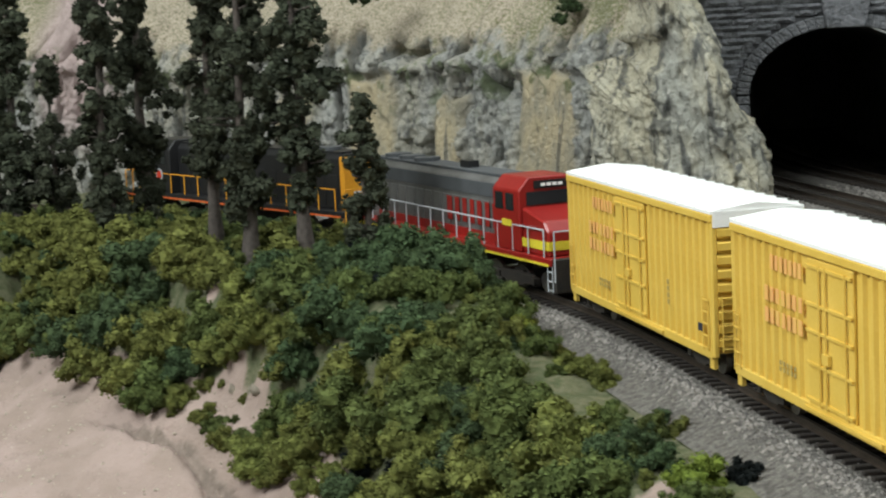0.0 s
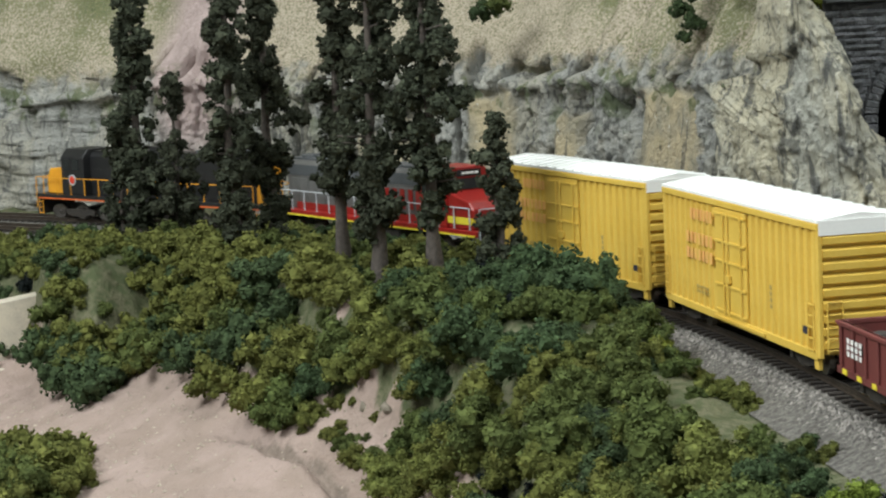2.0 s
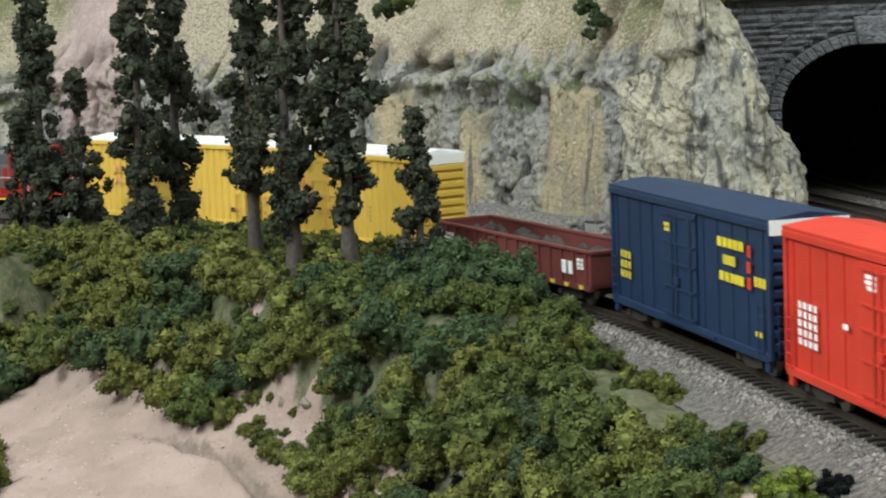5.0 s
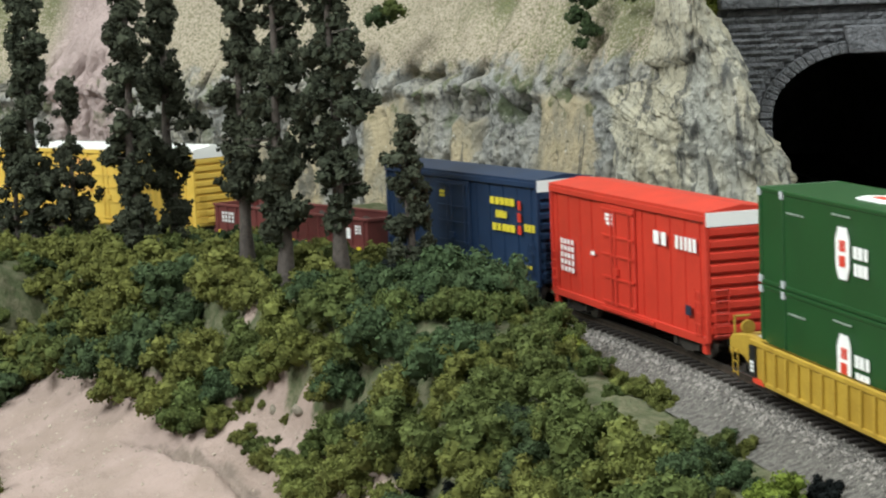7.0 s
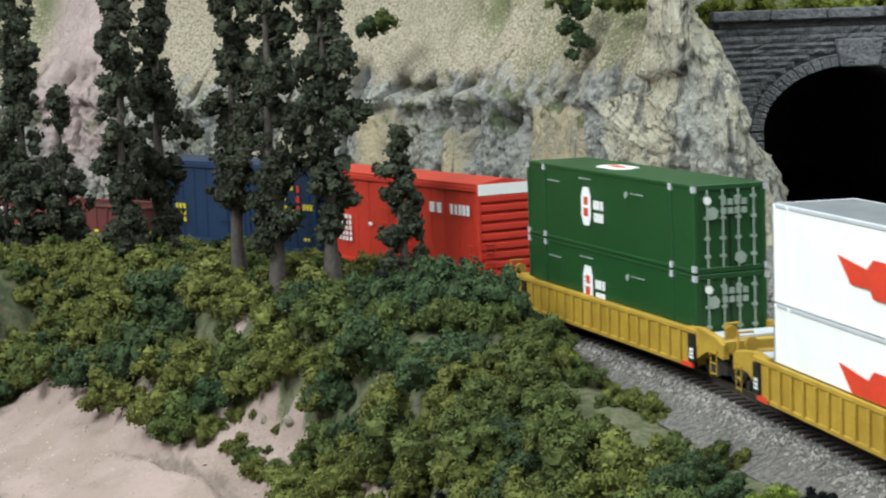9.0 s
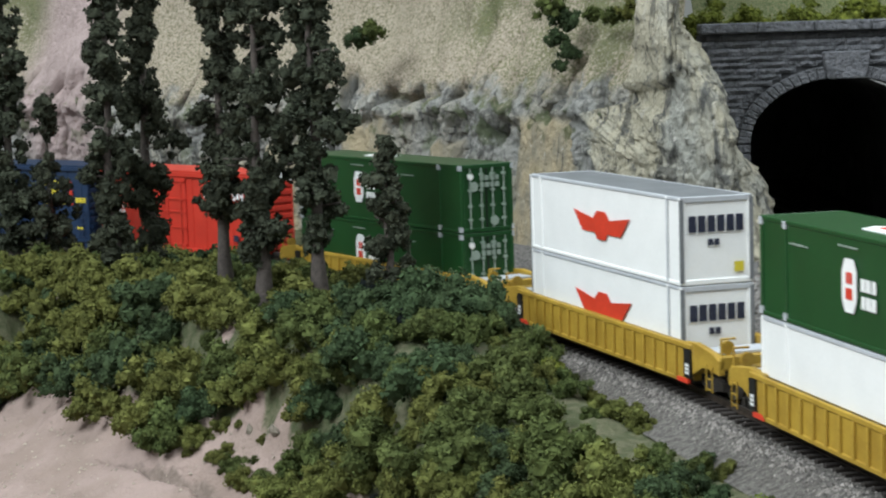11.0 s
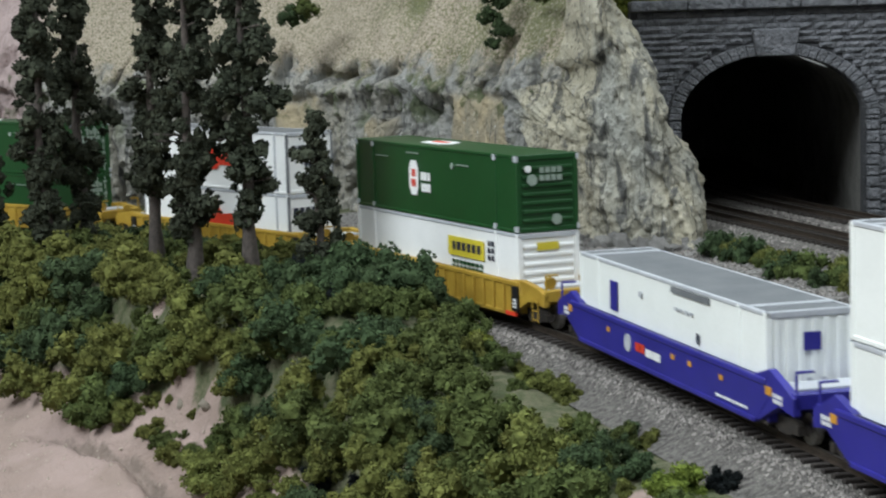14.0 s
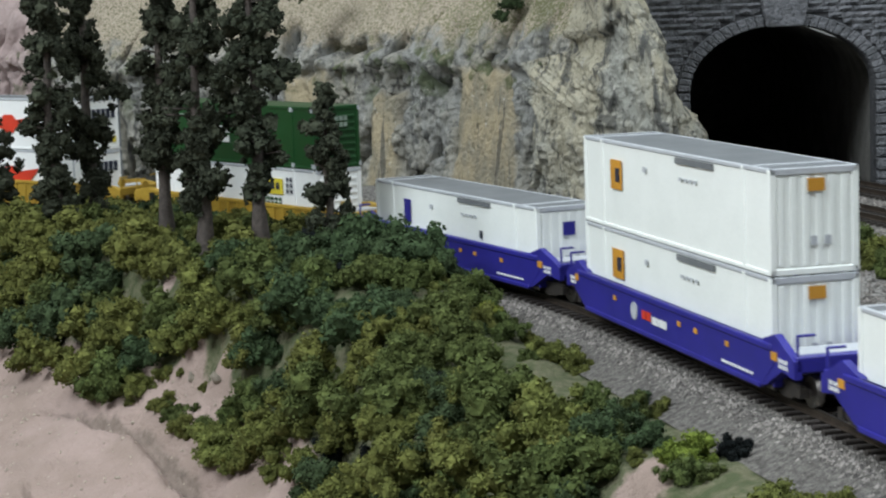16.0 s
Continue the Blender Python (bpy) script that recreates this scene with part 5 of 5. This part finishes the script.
def container(kind, CL=0.1840):
    words = {"green": "dark green container with white emblems", "greendoors": "dark green container with white emblems and rear doors", "logo": "white container with red wing emblem and black end lettering", "plain": "white container with a yellow label and ribbed end", "cream": "white container with amber labels and a grey roof", "low": "white container with navy labels and a grey roof"}
    paint = {"green": GREEN, "greendoors": GREEN, "logo": WHITE, "plain": WHITE, "cream": CREAM, "low": CREAM}[kind]
    roof = GREEN if paint is GREEN else ROOFGREY if kind in ("cream", "low", "logo") else WHITE
    c = car_base("container", words[kind], "container", "containers on the train")
    h, w = CL / 2, CW / 2
    block("box_body", -h + 0.0006, h - 0.0006, -w + 0.0005, w - 0.0005, 0.0006, CH - 0.0006, paint, c)
    block("roof_sheet", -h + 0.002, h - 0.002, -w + 0.0010, w - 0.0010, CH - 0.0006, CH - 0.0001, roof, c, "grey roof sheet" if roof is ROOFGREY else "painted roof sheet")
    frame_mat = paint if paint is GREEN else LIGHTGREY
    for sy in (-1, 1):
        for z in (0.0, CH - 0.0016):
            block("side_rail", -h, h, *sorted((sy * (w - 0.0014), sy * w)), z, z + 0.0016, frame_mat if z else paint, c, bevel=0.0003)
        me = mesh_of("corner_post", box(bmesh.new(), -0.0012, 0.0012, -0.0012, 0.0012, 0.0002, CH - 0.0002), paint, 0.0003)
        for x in (-h + 0.0012, -0.0700, 0.0700, h - 0.0012):
            share("corner_post", me, c, pose(x, sy * (w - 0.0011), 0))
            for z in (0.0005, CH - 0.0030):
                if paint is GREEN:
                    block("corner_casting", x - 0.0013, x + 0.0013, *sorted((sy * (w - 0.001), sy * (w + 0.0003))), z, z + 0.0026, LIGHTGREY, c, "pale corner casting")
    y = w + 0.0001
    for sx in (-1, 1):
        x0, x1 = sorted((sx * (h - 0.0012), sx * h))
        block("end_header", x0, x1, -w, w, CH - 0.0024, CH, frame_mat, c, bevel=0.0003)
        block("end_sill", x0, x1, -w, w, 0, 0.0022, paint, c, bevel=0.0003)
        if kind in ("green", "plain"):
            for i in range(7):
                block("end_rib", *sorted((sx * (h - 0.0008), sx * (h + 0.0002))), -w + 0.003, w - 0.003, 0.0045 + i * 0.0039, 0.0062 + i * 0.0039, paint, c, bevel=0.0003)
        elif kind == "greendoors":
            for i in range(4):
                bm = bmesh.new()
                yy = -w + 0.0055 + i * 0.0067
                rod(bm, (sx * (h + 0.0003), yy, 0.002), (sx * (h + 0.0003), yy, CH - 0.002), 0.0004, 5)
                for z in (0.006, 0.013, 0.021, 0.029):
                    box(bm, *sorted((sx * (h - 0.0006), sx * (h + 0.0007))), yy - 0.0011, yy + 0.0011, z, z + 0.0012)
                part("lock_rod", bm, MARKDIM, c, "grey-green door lock rod")
            block("door_gap", *sorted((sx * (h - 0.0008), sx * (h - 0.0002))), -0.0004, 0.0004, 0.002, CH - 0.002, BLACK, c)
        elif kind in ("cream", "low"):
            for i in range(6):
                block("end_rib", *sorted((sx * (h - 0.0008), sx * (h - 0.0001))), -w + 0.004 + i * 0.0045, -w + 0.006 + i * 0.0045, 0.003, CH - 0.003, paint, c, bevel=0.0002)
    xe = -h
    if paint is GREEN:
        bm = bmesh.new()
        prism(bm, [(0.0127, 0.014), (0.0127, 0.023), (0.015, 0.027), (0.021, 0.027), (0.0233, 0.023), (0.0233, 0.014), (0.021, 0.010), (0.015, 0.010)], "y", y, y + 0.0003)
        part("emblem", bm, WHITE, c, "white hexagonal emblem")
        bars("emblem_mark", c, 0.0155, 0.0205, 0.0135, 0.0235, y + 0.0003, MARKRED, 2, 2, "red emblem mark", 2, 0.8)
        bars("white_lettering", c, -0.001, 0.0105, 0.0115, 0.0225, y, WHITE, 2, 3, "white lettering as bars", 2, 0.75)
        bars("white_stencil", c, 0.012, 0.027, 0.0302, 0.0311, y, MARKDIM, 1, 6, "small white stencil", 2, 0.7)
        bars("white_stencil", c, -0.044, -0.030, 0.0270, 0.0279, y, MARKDIM, 1, 5, "small white stencil", 2, 0.7)
        bars("white_stencil", c, 0.050, 0.066, 0.0270, 0.0279, y, MARKDIM, 1, 5, "small white stencil", 3, 0.7)
        bm = bmesh.new()
        rod(bm, (-0.026, y - 0.0003, 0.0265), (-0.026, y + 0.0003, 0.0265), 0.0015, 8)
        part("round_mark", bm, MARKDIM, c, "pale round mark")
        part("roof_emblem", prism(bmesh.new(), [(0.004, 0.0), (0.009, -0.0062), (0.029, -0.0062), (0.034, 0.0), (0.029, 0.0062), (0.009, 0.0062)], "z", CH - 0.0001, CH + 0.0003), WHITE, c, "white hexagonal roof emblem")
        block("roof_mark", 0.012, 0.026, -0.0018, 0.0018, CH + 0.0003, CH + 0.0006, MARKRED, c, "red mark on the roof emblem")
        for sx in (-1, 1):
            x = sx * (h + 0.0006)
            bm = bmesh.new()
            rod(bm, (x - 0.0003, 0.010, 0.0285), (x + 0.0003, 0.010, 0.0285), 0.0016, 12)
            part("end_emblem", bm, WHITE, c, "white round end emblem")
            bm = bmesh.new()
            rod(bm, (x - 0.0003, 0.008, 0.0235), (x + 0.0003, 0.008, 0.0235), 0.0027, 6)
            rod(bm, (x - 0.0003, -0.004, 0.0055), (x + 0.0003, -0.004, 0.0055), 0.0027, 6)
            part("end_mark", bm, MARKDIM, c, "pale end mark")
            end_bars("end_lettering", c, -0.007, 0.005, 0.0225, 0.0295, sx * (h + 0.0004), MARKDIM, 2, 4, "white end lettering as bars")
    elif kind == "logo":
        wing = [(-0.028, 0.0225), (-0.019, 0.0140), (-0.006, 0.0140), (-0.004, 0.0112), (0.004, 0.0112), (0.006, 0.0140), (0.019, 0.0140), (0.028, 0.0225), (0.008, 0.0200), (0.004, 0.0235), (-0.004, 0.0235), (-0.008, 0.0200)]
        part("wing_emblem", prism(bmesh.new(), [(a * 1.1 - 0.003, b) for a, b in wing], "y", y, y + 0.0003), MARKRED, c, "red wing emblem")
        for sx in (-1, 1):
            end_bars("end_lettering", c, -0.0115, 0.0130, 0.0195, 0.0285, sx * h + 0.0001, MARKNAVY, 1, 6, "bold black lettering as bars")
            end_bars("end_number", c, -0.001, 0.0045, 0.0150, 0.0185, sx * h + 0.0001, MARKNAVY, 1, 2, "small black number bars")
            block("frame_edge", *sorted((sx * (h - 0.0008), sx * (h + 0.0002))), w - 0.0014, w + 0.0002, 0.001, CH - 0.001, ROOFGREY, c, "dark grey corner edge")
            block("frame_edge", *sorted((sx * (h - 0.0008), sx * (h + 0.0002))), -w - 0.0002, -w + 0.0014, 0.001, CH - 0.001, ROOFGREY, c, "dark grey corner edge")
            block("yellow_plate", *sorted((sx * h, sx * (h + 0.0003))), -0.0115, -0.0075, 0.0045, 0.0085, MARKYEL, c, "small yellow plate")
        block("side_groove", -0.0715, -0.0700, w, w + 0.0002, 0.001, CH - 0.001, LIGHTGREY, c)
    elif kind == "plain":
        block("yellow_label", -0.058, -0.020, w, w + 0.0004, 0.0195, 0.0285, MARKYEL, c, "yellow label")
        bars("label_lettering", c, -0.055, -0.023, 0.0215, 0.0270, w + 0.0004, MARKNAVY, 1, 6, "dark lettering as bars", 3, 0.7)
        bars("green_lettering", c, -0.056, -0.022, 0.0130, 0.0180, y, GREEN, 2, 8, "green lettering as bars", 3, 0.6)
        block("end_label", *sorted((xe, xe - 0.0004)), -0.005, 0.006, 0.0270, 0.0305, MARKYEL, c, "yellow end label")
        bars("white_stencil", c, -0.068, -0.060, 0.020, 0.0300, y, MARKNAVY, 3, 2, "tiny dark stencil", 3, 0.5)
    else:
        lab, mat2 = ("amber label", MARKORG) if kind == "cream" else ("navy label", PURPLE)
        block("side_label", 0.0470, 0.0590 if kind == "cream" else 0.0545, w, w + 0.0004, 0.0160, 0.0275, mat2, c, lab)
        if kind == "cream":
            bars("label_mark", c, 0.0485, 0.0535, 0.0180, 0.0255, w + 0.0004, MARKNAVY, 1, 1, "dark mark on the label", 1, 1.0)
        bars("dark_stencil", c, -0.030, -0.012, 0.0245, 0.0262, y, LIGHTGREY, 1, 4, "small grey stencil", 3, 0.6)
        bars("dark_stencil", c, 0.020, 0.024, 0.0245, 0.0275, y, LIGHTGREY, 1, 1, "small grey stencil", 3, 0.8)
        if kind == "low":
            bars("dark_mark", c, -0.036, -0.0335, 0.0150, 0.0200, y, MARKNAVY, 1, 1, "small dark mark", 3, 1.0)
        block("end_label", *sorted((xe, xe - 0.0004)), -0.0035, 0.0025, *((0.0270, 0.0312) if kind == "cream" else (0.0215, 0.0275)), mat2, c, lab)
        bm = bmesh.new()
        for zz in (0.0095,):
            box(bm, *sorted((xe, xe - 0.0003)), -0.0005, 0.0015, zz, zz + 0.003)
            box(bm, *sorted((xe, xe - 0.0003)), -0.0055, -0.0035, zz, zz + 0.003)
        part("end_stencil", bm, LIGHTGREY, c, "small grey end stencil")
        block("roof_rail", -h + 0.012, -h + 0.016, -w + 0.001, w - 0.001, CH - 0.0002, CH + 0.0002, LIGHTGREY, c, "pale roof seam")
        block("roof_rail", h - 0.016, h - 0.012, -w + 0.001, w - 0.001, CH - 0.0002, CH + 0.0002, LIGHTGREY, c, "pale roof seam")
        block("lift_pocket", -0.045, -0.010, w - 0.0002, w + 0.0003, CH - 0.0040, CH - 0.0018, ROOFGREY, c, "grey lifting pocket")
    return c


def hand_rails(loco, x0, x1, y, z0, z1, posts, mat):
    me = bmesh.new()
    for i in range(posts):
        x = x0 + (x1 - x0) * i / (posts - 1)
        rod(me, (x, y, z0), (x, y, z1), 0.0004, 5)
    rod(me, (x0, y, z1), (x1, y, z1), 0.0004, 5)
    part("hand_rail", me, mat, loco, "thin handrail with upright stanchions")


def locomotive(black):
    L = 0.272 if black else 0.252
    h, w = L / 2, 0.0172
    label = "black diesel locomotive with yellow cab nose and handrails" if black else "silver and red diesel locomotive with a wide red cab"
    loco = car_base("locomotive", label, "locomotive", "locomotives pulling the train")
    hood = BLACK if black else SILVER
    rail = LOCOYEL if black else LIGHTGREY
    d = 1 if black else -1              # the cab's end
    deck = 0.0185
    block("walkway_deck", -h + 0.006, h - 0.006, -w, w, deck - 0.0035, deck, BLACK if black else LOCORED, loco, "black frame sill" if black else "red frame sill", 0.0004)
    for sy in (-1, 1):
        block("sill_stripe", -h + 0.008, h - 0.008, *sorted((sy * (w - 0.0002), sy * (w + 0.0003))), deck - 0.0035, deck - 0.0024, ORANGE if black else MARKYEL, loco, "thin coloured stripe")
        hand_rails(loco, -h + 0.014, h - 0.014, sy * (w - 0.0008), deck, deck + 0.0125, 15, rail)
    a, b = sorted((-d * (h - 0.014), d * (h - 0.066)))
    o = [(-0.0100, deck), (-0.0100, 0.0475), (-0.0075, 0.0505), (0.0075, 0.0505), (0.0100, 0.0475), (0.0100, deck)]
    part("long_hood", prism(bmesh.new(), o, "x", a, b), hood, loco, bevel=0.0004)
    block("roof_walk", a + 0.004, b - 0.002, -0.0078, 0.0078, 0.0504, 0.0516, LOCOGREY if not black else BLACK, loco, "grey roof panels")
    if not black:
        for sy in (-1, 1):
            block("upper_side", a + 0.002, b - 0.002, *sorted((sy * 0.0099, sy * 0.0104)), 0.0405, 0.0472, LOCOGREY, loco, "dark grey upper hood side")
    me = mesh_of("hood_door", box(bmesh.new(), -0.0042, 0.0042, 0.0098, 0.0104, deck + 0.002, 0.0385), hood, 0.0003)
    for i in range(14):
        x = a + 0.010 + (b - a - 0.020) * i / 13
        share("hood_door", me, loco, pose(x, 0, 0))
        share("hood_door", me, loco, pose(x, 0, 0, 0, 0, 180))
    for x in (-d * 0.095, -d * 0.075, -d * 0.055):
        bm = bmesh.new()
        rod(bm, (x, 0, 0.0515), (x, 0, 0.0535), 0.0072, 16)
        part("radiator_fan", bm, LOCOGREY, loco, "round radiator fan")
    block("exhaust_stack", -0.004, 0.006, -0.003, 0.003, 0.0515, 0.0550, BLACK, loco)
    # cab and nose
    c0, c1 = sorted((d * (h - 0.066), d * (h - 0.038)))
    cab = BLACK if black else LOCORED
    part("cab", prism(bmesh.new(), [(-0.0165, deck), (-0.0165, 0.0470), (-0.0110, 0.0530), (0.0110, 0.0530), (0.0165, 0.0470), (0.0165, deck)], "x", c0, c1), cab, loco, "", 0.0006)
    for sy in (-1, 1):
        for k in (0.2, 0.6):
            x = c0 + (c1 - c0) * k
            block("cab_window", x, x + 0.008, *sorted((sy * 0.0164, sy * 0.0168)), 0.0375, 0.0455, GLASS, loco, "dark cab window")
    e0 = d * (h - 0.0381)
    block("windshield", *sorted((e0, e0 + d * 0.0006)), -0.0125, 0.0125, 0.0400, 0.0462, GLASS, loco, "dark windshield")
    block("number_board", *sorted((e0, e0 + d * 0.0008)), -0.0085, 0.0085, 0.0475, 0.0512, BLACK, loco, "black number board")
    end_bars("number_bars", loco, -0.006, 0.006, 0.0483, 0.0503, e0 + d * 0.0012, WHITE, 1, 4, "white number bars")
    nw = 0.0115 if black else 0.0150
    n0, n1 = d * (h - 0.038), d * (h - 0.012)
    nose = [(n0, deck), (n0, 0.0395), (n1 - d * 0.004, 0.0345 if not black else 0.0375), (n1, 0.0300), (n1, deck)]
    part("nose", prism(bmesh.new(), nose, "y", -nw, nw), LOCOYEL if black else LOCORED, loco, "yellow low nose" if black else "sloping red nose", 0.0008)
    if not black:
        block("nose_band", *sorted((n1, n1 + d * 0.0004)), -0.0150, 0.0150, 0.0215, 0.0255, MARKYEL, loco, "yellow band round the nose")
        for sy in (-1, 1):
            block("nose_band", *sorted((n1, n0)), *sorted((sy * 0.0150, sy * 0.0154)), 0.0215, 0.0255, MARKYEL, loco, "yellow band round the nose")
            bars("red_lettering", loco, -0.052, 0.010, 0.0235, 0.0400, sy * 0.0106, LOCORED, 1, 7, "large red lettering as bars", 4, 0.6)
            block("red_hood_side", -d * 0.10, d * 0.06, *sorted((sy * 0.0104, sy * 0.0108)), deck, deck + 0.0045, LOCORED, loco, "red lower hood side")
            block("cab_number", c0 + 0.008, c0 + 0.018, *sorted((sy * 0.0165, sy * 0.0169)), 0.0300, 0.0330, MARKYEL, loco, "yellow number bar")
    else:
        for sy in (-1, 1):
            bm = bmesh.new()
            xm = (c0 + c1) / 2
            rod(bm, (xm, sy * 0.0164, 0.0300), (xm, sy * 0.0169, 0.0300), 0.0042, 16)
            part("cab_emblem", bm, LIGHTGREY, loco, "round pale emblem")
            bm = bmesh.new()
            rod(bm, (xm, sy * 0.0166, 0.0300), (xm, sy * 0.0171, 0.0300), 0.0030, 16)
            part("cab_emblem_mark", bm, MARKRED, loco, "red emblem middle")
        block("hood_end", *sorted((-d * (h - 0.0132), -d * (h - 0.0175))), -0.0103, 0.0103, deck, 0.0490, LOCOYEL, loco, "yellow rear hood end", 0.0006)
    for sx in (-1, 1):
        block("pilot", *sorted((sx * (h - 0.008), sx * (h - 0.0035))), -w + 0.001, w - 0.001, 0.0030, deck, DARKM, loco, "dark pilot plate with steps", 0.0004)
        for sy in (-1, 1):
            ladder("step_ladder", loco, sx * (h - 0.009), sy * (w - 0.001), 0.004, deck - 0.002, 0.005, rail, "x", 4)
            bm = bmesh.new()
            rod(bm, (sx * (h - 0.004), sy * (w - 0.001), 0.008), (sx * (h - 0.004), sy * (w - 0.001), deck + 0.0125), 0.0004, 5)
            rod(bm, (sx * (h - 0.004), sy * (w - 0.001), deck + 0.0125), (sx * (h - 0.004), sy * 0.004, deck + 0.0125), 0.0004, 5)
            part("end_rail", bm, rail, loco)
        add_truck(loco, sx * (h - 0.052), (-0.0165, 0.0, 0.0165), 1.75)
        add_coupler(loco, sx * (h - 0.005), sx)
    part("fuel_tank", prism(bmesh.new(), [(-0.0140, 0.0145), (-0.0145, 0.0080), (-0.0110, 0.0045), (0.0110, 0.0045), (0.0145, 0.0080), (0.0140, 0.0145)], "x", -0.032, 0.032), DARKM, loco, "rounded fuel tank", 0.0008)
    return loco


# ---- put the place together ----
build_room()
build_ground()
build_cliff()
build_hill()
build_outcrop()
build_culvert()
build_grains()
build_rocks()
build_trees()
scatter_bushes()
join_far_bushes()

TRAIN = []          # (thing, offset of its middle along the train, half wheelbase, height)


def couple(thing, rear, length, z=0.0):
    TRAIN.append((thing, rear + length / 2, length * 0.36, z))
    return thing


couple(locomotive(True), 0.385, 0.272)
couple(locomotive(False), 0.124, 0.252)
couple(yellow_boxcar(), -0.0775, 0.177)
couple(yellow_boxcar(), -0.2775, 0.177)
couple(gondola(), -0.478, 0.176)
couple(plain_boxcar(True), -0.676, 0.172)
couple(plain_boxcar(False), -0.8656, 0.172)
# middle of each well car along the train, length over the deck, containers
WELLS = [(-1.018, 0.238, False, "greendoors", "greendoors", 0.184), (-1.277, 0.238, False, "logo", "logo", 0.166), (-1.535, 0.238, False, "plain", "green", 0.184),
         (-1.793, 0.232, True, "low", None, 0.184), (-2.037, 0.226, True, "cream", "cream", 0.184), (-2.283, 0.226, True, "cream", None, 0.184)]
for mid, body, blue, low, high, size in WELLS:
    TRAIN.append((well_car(PURPLE if blue else YELD, body, blue), mid, 0.08, 0.0))
    TRAIN.append((container(low, size), mid, 0.08, 0.0053))
    if high:
        TRAIN.append((container(high, size), mid, 0.08, 0.0053 + CH + 0.0003))

build_track("track_main", lambda s: track_at(s), -0.55, 1.35, "model railway track with dark ties in grey ballast", True)
for sa, sb in ((-2.6, -0.5505), (1.3505, 3.0)):
    build_track("track_main", lambda s: track_at(s), sa, sb, "model railway track with dark ties in grey ballast", False)
for tx in (0.4420, 0.4960):
    build_track("track_tunnel", lambda s, tx=tx: (Vector((tx + 0.35 * max(0, s - 1.06) ** 2, s, 0.0200)), math.pi / 2), 0.35, 1.45, "model railway track leading out of the tunnel", False)
build_track("track_siding", lambda s: track_at(s, 0.055), 0.85, 1.35, "second model railway track beside the main line", False)
build_portal()


def motions():
    for thing, mid, reach, z in TRAIN:
        rows = []
        for i in range(33):
            t = i * 0.5
            s = mid + 0.02 + SPEED * t
            r = reach
            (p, _), (q, _) = track_at(s + r), track_at(s - r)
            c, d = (p + q) / 2, p - q
            rows.append((t, pose(c.x, c.y, z, 0, 0, math.degrees(math.atan2(d.y, d.x)))))
        walk(thing, rows)


motions()
